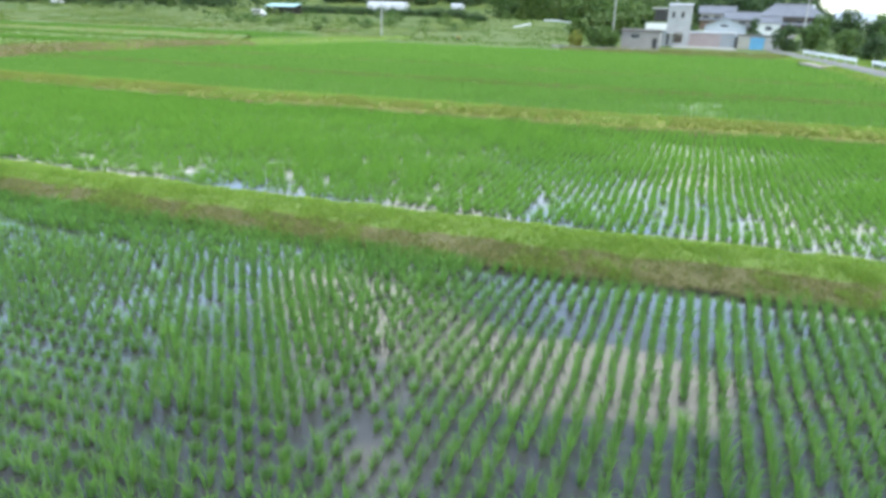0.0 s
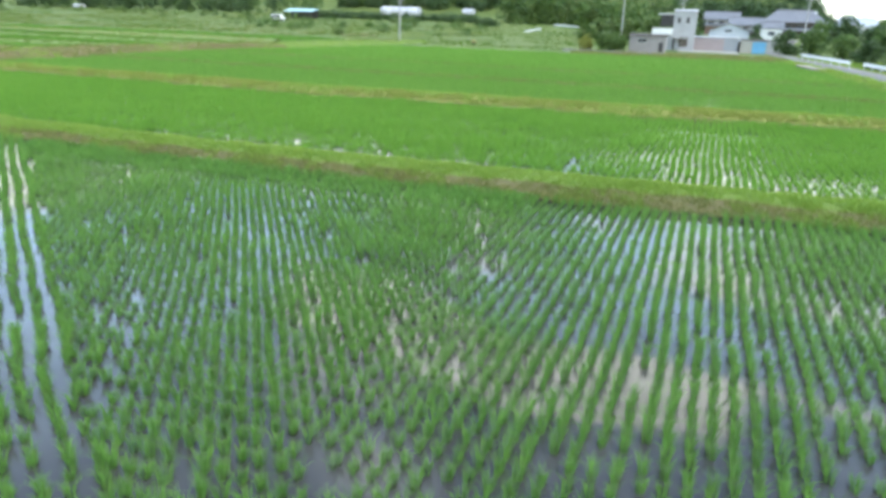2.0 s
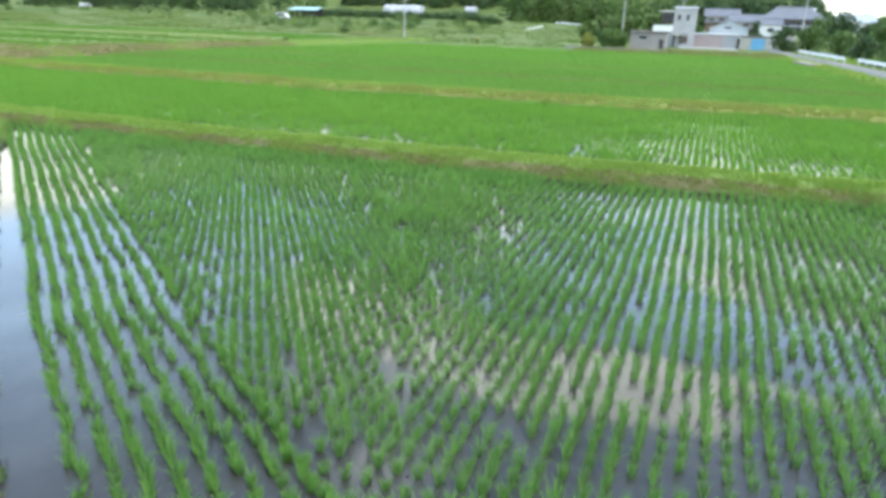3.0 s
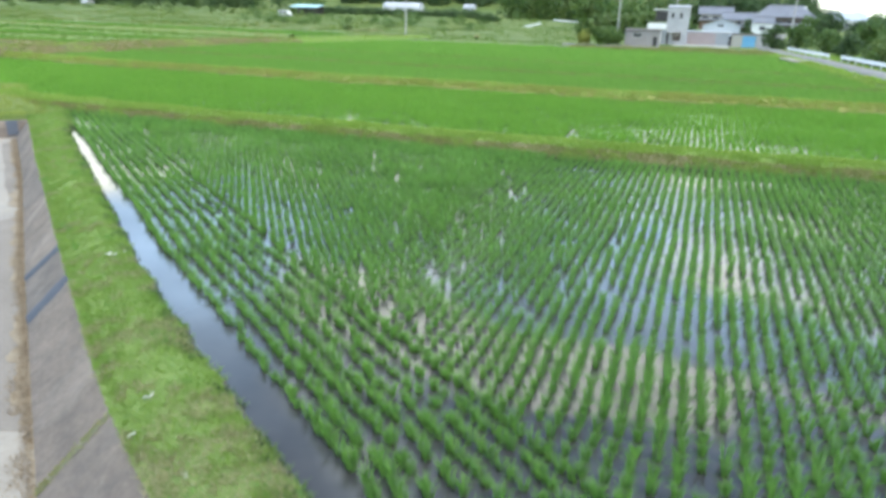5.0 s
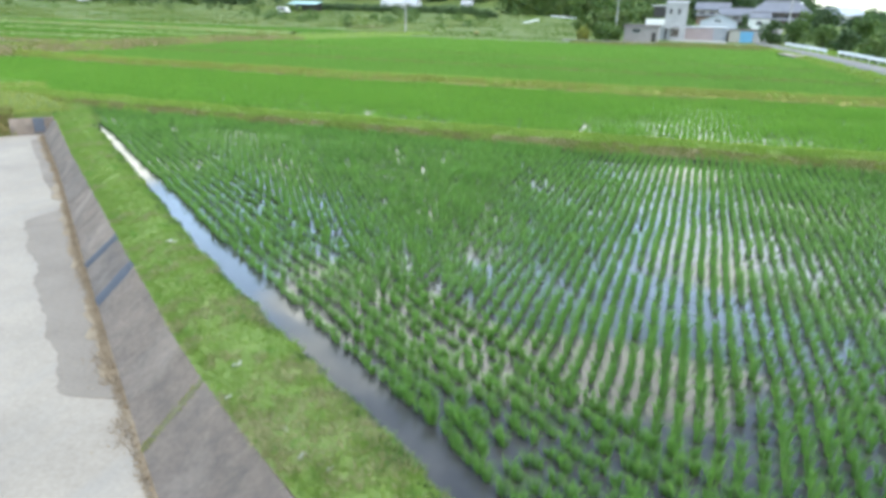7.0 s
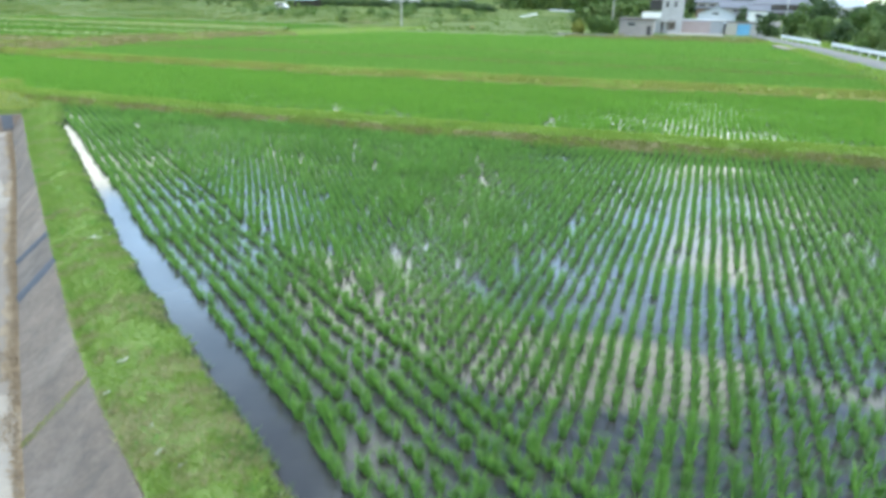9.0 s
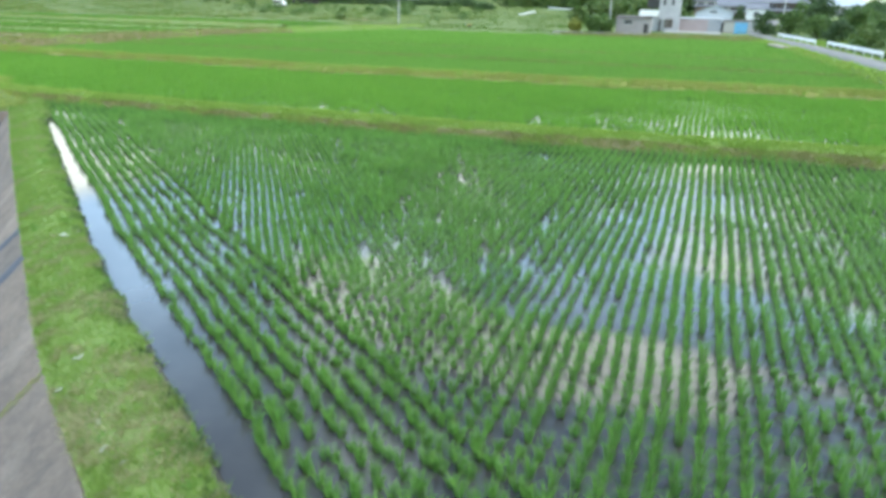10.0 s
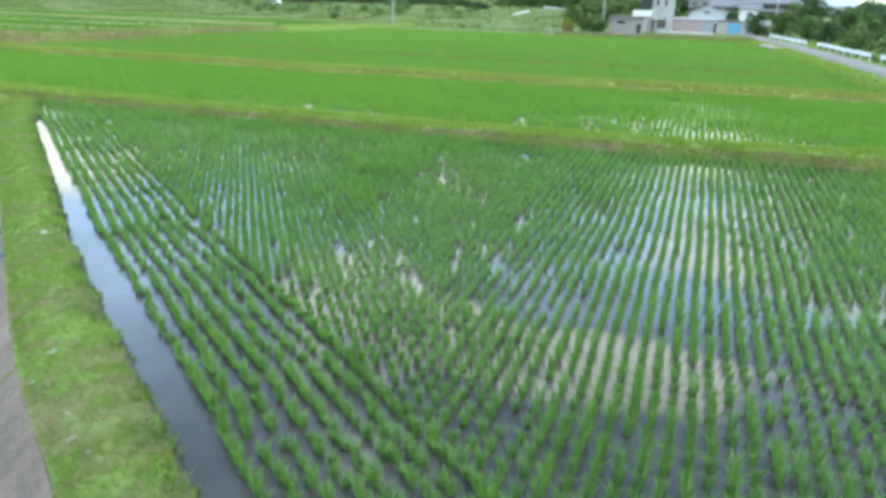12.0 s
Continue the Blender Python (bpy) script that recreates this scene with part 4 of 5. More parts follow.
# far end of the canal: a cross wall with a blue pipe mouth, and the opposite lining
cross = thing("canal_end_wall", Matrix(), "stained concrete wall closing the canal's far end", "canal wall", "", "structure")
bm = B()
prism(bm, [(38.1, FOOT_Z - 0.1), (38.55, TOP_Z), (38.85, TOP_Z), (38.85, FOOT_Z - 0.1)], -3.75, -1.5, "x")
for v in bm.verts:
    u, s = v.co.x, v.co.y
    v.co.x, v.co.y = xy(s, u)
part("wall", bm, M_SLAB, cross)
bm = B()
prism(bm, [(38.06, FOOT_Z + 0.1), (38.5, TOP_Z + 0.01), (38.6, TOP_Z + 0.01), (38.2, FOOT_Z + 0.1)], -2.6, -2.05, "x")
for v in bm.verts:
    u, s = v.co.x, v.co.y
    v.co.x, v.co.y = xy(s, u)
tagged(part("drain_strip", bm, M_BLUEPIPE), "blue plastic drain strip on the end wall", "pipe")
bm = B()
prism(bm, [(-8.15, FOOT_Z - 0.1), (-9.0, TOP_Z), (-9.4, TOP_Z), (-9.4, FOOT_Z - 0.1)], -24, 38.6)
for v in bm.verts:
    u, s = v.co.x, v.co.y
    v.co.x, v.co.y = xy(s, u)
tagged(part("canal_wall", bm, M_SLAB), "far concrete lining of the canal", "canal", "", "structure")
_, end_v = ridge("bank", [xy(38.75, -3.5), xy(38.8, -6), xy(38.9, -9)], [(0.7, -1.1), (0.35, -0.75), (0.05, -0.3), (-0.25, 0.05), (-0.8, 0.22), (-2.0, 0.2)], M_BROWN, "rough grass bank closing the canal's far end", 17, 0.4, 0.05)
tufts("rough_grass", scatter_on(end_v, 2600, 145), 5, 0.2, 0.15, 0.03, 0.7, 146, M_WEED, "brownish rough grass on the bank at the canal's end")
# grassy end of the verge and the slope above the cross wall
gs, gu = np.meshgrid(np.arange(38.7, 52, 0.22), np.arange(-9, 0.2, 0.22))
r2 = np.random.RandomState(141)
gs, gu = gs.ravel() + r2.normal(0, 0.1, gs.size), gu.ravel() + r2.normal(0, 0.1, gs.size)
ex, ey = xy(gs, gu)
tufts("rough_grass", np.stack([ex, ey, np.maximum(terrain(ex, ey), 0.1)], 1), 5, 0.2, 0.15, 0.03, 0.7, 142, M_DRY, "rough yellowish grass beyond the canal's end")

# scraps of pale litter on the verge
for s, u, size in ((11.85, -0.78, 0.26), (4.33, -1.68, 0.11), (2.83, -1.28, 0.09), (2.12, -1.28, 0.10), (1.6, -1.1, 0.08), (5.1, -1.28, 0.14)):
    r = random.Random(int(s * 37))
    bm = B()
    for k in range(5):
        a = r.uniform(0, 6.28)
        o = Vector((r.uniform(-0.5, 0.5) * size, r.uniform(-0.5, 0.5) * size, 0))
        e = o + Vector((math.cos(a), math.sin(a), r.uniform(0.05, 0.25))) * size * 0.6
        w = Vector((-math.sin(a), math.cos(a), 0.1)) * size * 0.12
        bm.faces.new([bm.verts.new(p) for p in (o - w, o + w, e + w, e - w)])
        bm.faces.new([bm.verts.new(p + Vector((0, 0, -0.01))) for p in (o - w, e - w, e + w, o + w)])
    ob = part("cut_weed", bm, M_PAPER)
    ob.matrix_basis = on_plan(pose(*xy(s, u), float(verge_z(s, u)) + 0.03))
    tagged(ob, "pale withered scrap of cut weed on the grass", "plant litter")

# ---------------------------------------------------------------- road, rails, poles


def build_road():
    ys = np.r_[np.linspace(-60, 60, 13), np.linspace(65, 215, 61)]
    cx = road_x(ys)
    z = np.where(ys < 172, 1.27, terrain(cx, ys) + 0.1)
    v, prof = [], ((-1.9, -0.4), (-1.85, 0.0), (0.0, 0.03), (1.85, 0.0), (1.9, -0.4))
    for y, x, h in zip(ys, cx, z):
        v += [(x + p, y, h + q) for p, q in prof]
    k = len(prof)
    i = (np.arange(len(ys) - 1)[:, None] * k + np.arange(k - 1)[None, :]).ravel()
    np_object("road", v, np.stack([i, i + 1, i + 1 + k, i + k], 1), M_ASPHALT, None, "narrow grey asphalt farm road", "road", "structure", False)
    # pale concrete apron at the field entrance
    bm = B()
    box(bm, -1.3, 1.3, -5.0, 5.0, -0.3, 0.0, 0.05)
    ob = part("apron", bm, M_BED)
    ob.matrix_basis = on_plan(pose(12.6, 116, 1.24, 0, 0, 6))
    tagged(ob, "pale concrete apron beside the road", "pavement", "", "structure")


build_road()


def guardrail(a, b, posts, z=1.27, climb=0.0):
    a, b = Vector((*a, z)), Vector((*b, z))
    turn = math.degrees(math.atan2(b.y - a.y, b.x - a.x))
    n = (b - a).length
    g = thing("guardrail", pose(*a, 0, -math.degrees(math.atan2(climb, n)), turn), "white steel guardrail on short posts beside the road", "guardrail", "guardrails along the road")
    bm = B()
    prof = [(-0.06, 0.44), (-0.11, 0.5), (-0.05, 0.56), (-0.05, 0.64), (-0.11, 0.74), (-0.06, 0.86), (-0.03, 0.86), (-0.06, 0.74), (-0.01, 0.64), (-0.01, 0.56), (-0.06, 0.5), (-0.03, 0.44)]
    prism(bm, prof, -0.2, n + 0.2, "x")
    part("beam", bm, M_RAIL, g)
    for i in range(posts):
        x = n * i / (posts - 1)
        bm = B()
        rod(bm, (x, 0.04, -0.3), (x, 0.04, 0.8), 0.06, n=8)
        part("post", bm, M_RAIL, g)
    return g


guardrail((14.5, 147.0), (17.1, 118.0), 7)
guardrail((18.2, 114.0), (19.9, 88.0), 8)
guardrail((20.5, 85.5), (21.5, 68.0), 6)
guardrail((-50.5, 241), (-36.5, 236), 6, 5.0, -0.7)
guardrail((-52.8, 209), (-48.6, 213), 3, 2.7, 1.2)


def utility_pole(x, y, z, h, arms, label="tall grey concrete utility pole"):
    p = thing("utility_pole", pose(x, y, z), label, "utility pole", "utility poles")
    bm = B()
    rod(bm, (0, 0, -0.5), (0, 0, h), 0.19, 0.11, 12)
    part("pole", bm, M_POLE, p)
    for k in range(arms):
        bm = B()
        box(bm, -0.9, 0.9, -0.14, -0.06, h - 0.5 - 0.7 * k, h - 0.4 - 0.7 * k, 0.01)
        arm = part("crossarm", bm, M_STEEL, p)
        for dx in (-0.8, 0.0, 0.8):
            bm = B()
            rod(bm, (dx, -0.1, h - 0.4 - 0.7 * k), (dx, -0.1, h - 0.22 - 0.7 * k), 0.05, 0.03, 8)
            part("insulator", bm, M_WHITE, arm)
    for k in range(5):
        bm = B()
        rod(bm, (-0.3 if k % 2 else 0.3, 0, 2.0 + 0.8 * k), (0, 0, 2.0 + 0.8 * k), 0.015, n=6)
        part("step_bolt", bm, M_STEEL, p)
    return p


utility_pole(-68.2, 154, float(terrain(-68.2, 154)), 9.5, 2)
utility_pole(-19.8, 165, float(terrain(-19.8, 165)), 12.0, 2)
utility_pole(17.0, 172, float(terrain(17, 172)), 12.0, 2)
utility_pole(-8.5, 190, float(terrain(-8.5, 190)), 11.0, 2)

# ---------------------------------------------------------------- buildings


def window(x, y, z, w, h, parent, face=-1, frame_mat=None, bars=1):
    """A framed window set on a wall that faces along y; x, z: its middle."""
    bm = B()
    t = 0.07
    for a in ((-w / 2, w / 2, h / 2 - t, h / 2), (-w / 2, w / 2, -h / 2, -h / 2 + t), (-w / 2, -w / 2 + t, -h / 2, h / 2), (w / 2 - t, w / 2, -h / 2, h / 2)):
        box(bm, x + a[0], x + a[1], y, y + face * 0.06, z + a[2], z + a[3])
    for k in range(bars):
        bx = x - w / 2 + w * (k + 1) / (bars + 1)
        box(bm, bx - 0.025, bx + 0.025, y, y + face * 0.05, z - h / 2, z + h / 2)
    win = part("window", bm, frame_mat or M_STEEL, parent)
    bm = B()
    box(bm, x - w / 2 + t, x + w / 2 - t, y + face * 0.005, y + face * 0.025, z - h / 2 + t, z + h / 2 - t)
    part("pane", bm, M_GLASS, win)
    bm = B()
    box(bm, x - w / 2 - 0.05, x + w / 2 + 0.05, y, y + face * 0.10, z - h / 2 - 0.07, z - h / 2 - 0.004)
    part("sill", bm, M_POLE, win)
    return win


def door(x, y, z, w, h, parent, mat, face=-1):
    bm = B()
    box(bm, x - w / 2, x + w / 2, y, y + face * 0.05, z, z + h, 0.01)
    for k in (0.28, 0.72):
        box(bm, x - w / 2 + 0.12, x + w / 2 - 0.12, y + face * 0.05, y + face * 0.065, z + h * k - h * 0.17, z + h * k + h * 0.17)
    d = part("door", bm, mat, parent)
    bm = B()
    box(bm, x + w / 2 - 0.16, x + w / 2 - 0.1, y + face * 0.05, y + face * 0.12, z + 0.95, z + 1.1)
    part("handle", bm, M_STEEL, d)
    return d


def walls(x0, x1, y0, y1, z0, z1, mat, parent, t=0.2, name="wall"):
    for a in ((x0, x1, y0, y0 + t), (x0, x1, y1 - t, y1), (x0, x0 + t, y0 + t, y1 - t), (x1 - t, x1, y0 + t, y1 - t)):
        bm = B()
        box(bm, *a, z0, z1)
        part(name, bm, mat, parent)


def gable_roof(x0, x1, y0, y1, z_eave, z_ridge, mat, parent, over=0.5, along="x", thick=0.2, gable_mat=None):
    """Ridge along x or y; two thick slopes, ridge cap and closed gables."""
    mid = (y0 + y1) / 2 if along == "x" else (x0 + x1) / 2
    lo, hi = (y0, y1) if along == "x" else (x0, x1)
    a, b = (x0 - over, x1 + over) if along == "x" else (y0 - over, y1 + over)
    drop = over * (z_ridge - z_eave) / (mid - lo)
    for side, e in ((-1, lo), (1, hi)):
        bm = B()
        edge = e + side * over
        prism(bm, [(edge, z_eave - drop), (mid, z_ridge), (mid, z_ridge + thick), (edge, z_eave - drop + thick)], a, b, "x" if along == "x" else "y")
        part("roof", bm, mat, parent)
    bm = B()
    prism(bm, [(mid - 0.22, z_ridge + thick - 0.08), (mid - 0.15, z_ridge + thick + 0.18), (mid + 0.15, z_ridge + thick + 0.18), (mid + 0.22, z_ridge + thick - 0.08)], a - 0.02, b + 0.02, "x" if along == "x" else "y")
    part("ridge_cap", bm, mat, parent)
    ends = (x0, x1 - 0.2) if along == "x" else (y0, y1 - 0.2)
    for q in ends:
        bm = B()
        prism(bm, [(lo, z_eave - 0.01), (hi, z_eave - 0.01), (mid, z_ridge - 0.01)], q, q + 0.2, "x" if along == "x" else "y")
        part("gable", bm, gable_mat or mat, parent)


def flat_roof(x0, x1, y0, y1, z, mat, parent, over=0.25, slope=0.25):
    bm = B()
    prism(bm, [(y0 - over, z), (y1 + over, z + slope), (y1 + over, z + slope + 0.14), (y0 - over, z + 0.14)], x0 - over, x1 + over, "x")
    part("roof", bm, mat, parent)


G = 1.15
shed = thing("shed", pose(-15.9, 145, G), "low taupe rendered farm shed with a small window", "shed")
walls(0, 6.7, 0, 5, -0.2, 3.1, M_TAUPE, shed)
flat_roof(0, 6.7, 0, 5, 3.1, M_TIMBER, shed)
window(2.4, 0, 2.25, 1.6, 0.8, shed, bars=1)
door(5.9, 0, 0.0, 0.8, 2.0, shed, M_DARK)
bm = B()
box(bm, -0.1, 6.8, -0.25, -0.02, -0.3, 0.18, 0.03)
part("plinth", bm, M_POLE, shed)

tower = thing("tower_house", pose(-10.2, 166, G), "narrow pale concrete two-storey block with outside stair", "building")
walls(1.0, 5.6, 0, 4.5, -0.2, 8.0, M_TOWER, tower)
flat_roof(1.0, 5.6, 0, 4.5, 8.0, M_TOWER, tower, 0.15, 0.5)
for x, z in ((2.1, 6.3), (3.9, 6.3)):
    window(x, 0, z, 0.7, 1.3, tower, bars=0)
# flat panels without openings: the shade inside is put into their dark colour
bm = B()
box(bm, 2.5, 4.3, -0.05, -0.004, 0.9, 2.9, 0.01)
part("stair_hall", bm, M_TIMBER, tower, "flat dark panel standing for the shaded stair hall")
bm = B()
box(bm, 1.25, 1.75, -0.05, -0.004, 0.1, 2.7, 0.01)
part("doorway", bm, M_DARK, tower, "flat near-black panel standing for a shaded narrow doorway")
bm = B()
box(bm, 1.3, 4.2, -1.6, -0.06, 2.6, 2.75, 0.02)
part("landing", bm, M_CREAM, tower)
for k in range(9):
    bm = B()
    box(bm, 1.2 + 0.28 * k, 1.55 + 0.28 * k, -1.5, -0.5, 0.2 + 0.26 * k, 0.28 + 0.26 * k)
    part("stair_tread", bm, M_CREAM, tower)
for x in (1.3, 2.75, 4.15):
    bm = B()
    rod(bm, (x, -1.55, 2.75), (x, -1.55, 3.7), 0.03, n=6)
    part("rail_post", bm, M_CREAM, tower)
bm = B()
rod(bm, (1.3, -1.55, 3.7), (4.15, -1.55, 3.7), 0.03, n=6)
part("handrail", bm, M_CREAM, tower)
# solid block; its near-black colour paints the shade of the upper recess
bm = B()
box(bm, -1.7, 0.98, 0.6, 4.0, 5.0, 7.4, 0.03)
part("upper_room", bm, M_DARK, tower, "solid near-black block standing for the shaded upper recess")
bm = B()
box(bm, -2.2, 1.1, 0.2, 4.2, 7.4, 7.6, 0.03)
part("canopy", bm, M_WHITE, tower, "white flat canopy")
bm = B()
box(bm, -3.2, 0.98, 0.0, 4.0, 3.3, 4.6, 0.04)
part("parapet", bm, M_WHITE, tower, "cream parapet")
walls(-3.0, 0.9, 0.3, 3.9, -0.2, 3.3, M_TOWER, tower)

yard = thing("outbuilding", pose(-5.0, 171, 1.0), "long low outbuilding in faded pink block and grey sheet", "outbuilding")
walls(0, 6.6, 0, 4, -0.2, 3.0, M_PINK, yard)
flat_roof(0, 9.4, 0, 4, 3.0, M_STEEL, yard, 0.15, 0.2)
walls(6.6, 9.4, 0.02, 4, -0.2, 2.98, M_GREYSHEET, yard, 0.2, "sheet_wall")
for k in range(7):
    bm = B()
    box(bm, 6.75 + 0.4 * k, 6.82 + 0.4 * k, -0.02, 0.018, 0, 2.9)
    part("rib", bm, M_GREYSHEET, yard)
garage = thing("garage", pose(5.0, 170.3, 0.75), "small beige garage with a bright blue shutter", "garage")
walls(0, 6.9, 0, 4, -0.2, 3.0, M_BEIGE, garage)
flat_roof(0, 6.9, 0, 4, 3.0, M_TIMBER, garage, 0.2, 0.15)
bm = B()
box(bm, 2.3, 5.0, -0.08, -0.004, 0.0, 2.75, 0.02)
for k in range(12):
    box(bm, 2.35, 4.95, -0.11, -0.08, 0.1 + 0.22 * k, 0.22 + 0.22 * k)
part("shutter", bm, M_BLUE, garage, "bright blue roller shutter")
bm = B()
box(bm, 5.2, 6.9, -0.1, -0.004, -0.1, 2.95, 0.03)
part("pier", bm, M_CREAM, garage, "cream end pier")
bm = B()
box(bm, -0.5, -0.02, 0.5, 3.0, -0.2, 2.7)
part("gap_door", bm, M_DARK, garage, "near-black block filling the gap beside the garage")

barn = thing("barn", pose(-1.6, 192, 1.8), "pale blue sheet-metal barn with a gabled front", "barn")
walls(0, 9.0, 0, 12, -0.3, 3.7, M_BARN, barn)
gable_roof(0, 9.0, 0, 12, 3.7, 5.4, M_GREYSHEET, barn, 0.3, "y", 0.12, M_BARN)
bm = B()
box(bm, 3.4, 5.0, -0.06, -0.004, 3.55, 4.0, 0.01)
part("louvre", bm, M_DARK, barn, "dark louvred vent")


def hip_roof(x0, x1, y0, y1, z_eave, z_ridge, mat, parent, over, inset, thick=0.25):
    """Four slopes up to a shorter ridge, with a thick eave all round."""
    x0, x1, y0, y1 = x0 - over, x1 + over, y0 - over, y1 + over
    mid = (y0 + y1) / 2
    bm = B()
    low = [bm.verts.new(p) for p in ((x0, y0, z_eave), (x1, y0, z_eave), (x1, y1, z_eave), (x0, y1, z_eave))]
    rim = [bm.verts.new((v.co.x, v.co.y, z_eave + thick)) for v in low]
    a, b = bm.verts.new((x0 + inset, mid, z_ridge)), bm.verts.new((x1 - inset, mid, z_ridge))
    bm.faces.new(low[::-1])
    for i in range(4):
        bm.faces.new((low[i], low[(i + 1) % 4], rim[(i + 1) % 4], rim[i]))
    bm.faces.new((rim[0], rim[1], b, a))
    bm.faces.new((rim[2], rim[3], a, b))
    bm.faces.new((rim[1], rim[2], b))
    bm.faces.new((rim[3], rim[0], a))
    part("roof", bm, mat, parent)
    bm = B()
    prism(bm, [(mid - 0.25, z_ridge - 0.1), (mid - 0.18, z_ridge + 0.28), (mid + 0.18, z_ridge + 0.28), (mid + 0.25, z_ridge - 0.1)], x0 + inset - 0.1, x1 - inset + 0.1, "x")
    part("ridge_cap", bm, mat, parent)


def farmhouse(m, w, d, eave, ridge_z, label, wall, lower, wide_windows, hipped=False, roof=M_TILE):
    h = thing("house", m, label, "house", "tile-roofed houses")
    walls(0, w, 0, d, -0.5, eave, wall, h)
    if hipped:
        hip_roof(0, w, 0, d, eave - 0.1, ridge_z, M_TILE, h, 0.9, 3.4)
        bm = B()
        prism(bm, [(d / 2 - 1.7, ridge_z - 1.5), (d / 2 + 1.7, ridge_z - 1.5), (d / 2, ridge_z - 0.1)], w - 2.2, w - 1.5, "x")
        part("gable", bm, M_WHITE, h, "white plastered gable")
    else:
        gable_roof(0, w, 0, d, eave, ridge_z, roof, h, 0.9, "x", 0.28, M_CREAM)
    bm = B()
    box(bm, -0.02, w + 0.02, -0.03, -0.004, -0.4, eave * 0.45)
    part("boarding", bm, lower, h, "dark timber boarding")
    for k in range(wide_windows):
        window((k + 0.5) * w / wide_windows, -0.004, eave * 0.7, min(1.9, w / wide_windows * 0.6), 1.1, h, bars=1)
    bm = B()
    prism(bm, [(-1.6, eave * 0.52), (0.0, eave * 0.52 + 0.6), (0.0, eave * 0.52 + 0.75), (-1.6, eave * 0.52 + 0.15)], -0.4, w + 0.4, "x")
    part("lean_to_roof", bm, M_TILE, h)
    return h


farmhouse(pose(13.2, 225, 3.6, 0, 0, 0), 14.2, 9, 4.7, 7.9, "large two-storey farmhouse with a hipped grey tiled roof", M_TIMBER, M_TIMBER, 4, True)
farmhouse(pose(4.4, 240, 3.4, 0, 0, 0), 11.5, 8, 4.1, 5.8, "long white-walled house with a grey tiled roof", M_CREAM, M_TIMBER, 4)
farmhouse(pose(-3.0, 252, 4.6, 0, 0, 0), 9.5, 8, 4.6, 6.4, "pale house with a low tiled roof, half hidden by trees", M_CREAM, M_RUST, 3)
farmhouse(pose(43.5, 300, 3.2, 0, 0, 0), 11.0, 8, 5.6, 7.9, "white house with a pale roof behind trees", M_WHITE, M_BARN, 3, False, M_BARN)
annex = thing("annex", pose(11.4, 214, 3.0), "small white-walled annex with a tiled roof", "house")
walls(0, 5.2, 0, 5, -0.3, 3.6, M_WHITE, annex)
gable_roof(0, 5.2, 0, 5, 3.6, 4.9, M_TILE, annex, 0.4, "x", 0.18, M_WHITE)
window(2.6, 0, 2.2, 1.6, 1.0, annex)

bm = B()
box(bm, -27.5, -9.0, 139.2, 139.6, 0.4, 1.45, 0.05)
tagged(part("kerb", bm, M_TAUPE), "low grey-brown stone edging before the shed", "kerb", "", "structure")
bm = B()
box(bm, -7.5, 4.6, 162.0, 170.9, 0.9, 1.3, 0.04)
tagged(part("yard", bm, M_BEIGE), "pale bare yard before the outbuilding", "yard", "", "structure")

# far greenhouse, shelter, parked car


def greenhouse(m, n, w, h, label):
    g = thing("greenhouse", m, label, "greenhouse")
    prof = [(-w / 2, 0.0)] + [(-w / 2 * math.cos(a), h * 0.45 + h * 0.55 * math.sin(a)) for a in np.linspace(0, math.pi, 11)] + [(w / 2, 0.0)]
    bm = B()
    prism(bm, prof, 0, n, "x")
    part("film", bm, M_FILM, g, "white plastic film")
    for k in range(7):
        bm = B()
        x = n * k / 6
        for a, b in zip(prof, prof[1:]):
            rod(bm, (x, a[0] * 1.01, a[1] * 1.01), (x, b[0] * 1.01, b[1] * 1.01), 0.05, n=5)
        part("hoop", bm, M_STEEL, g)
    return g


greenhouse(pose(-131.5, 277, float(terrain(-124, 277)) - 0.2, 0, 0, 2), 16.5, 6, 3.6, "long white plastic tunnel greenhouse on the slope")
greenhouse(pose(-98.5, 286, float(terrain(-97, 286)), 0, 0, 0), 4.5, 4, 2.2, "small white plastic tunnel on the slope")
greenhouse(pose(-276, 252, float(terrain(-272, 252)) - 0.3, 0, 0, 0), 4.4, 3.5, 2.2, "small pale plastic tunnel under trees")
shelter = thing("shelter", pose(-141, 219, float(terrain(-136, 219)) - 1.0), "open farm shelter with a teal sheet roof", "shelter")
bm = B()
prism(bm, [(-2.5, 3.3), (2.5, 4.2), (2.5, 4.35), (-2.5, 3.45)], 0, 11.5, "x")
part("roof", bm, M_TEAL, shelter, "teal corrugated roof")
for x in (0.4, 4.0, 7.6, 11.2):
    for y in (-2.2, 2.2):
        bm = B()
        rod(bm, (x, y, -0.3), (x, y, 3.4 if y < 0 else 4.1), 0.09, n=6)
        part("post", bm, M_TIMBER, shelter)
# the shade under the roof is put into this wall's near-black colour
bm = B()
box(bm, 0.3, 11.3, 2.2, 2.35, -0.2, 4.1)
part("back_wall", bm, M_DARK, shelter)


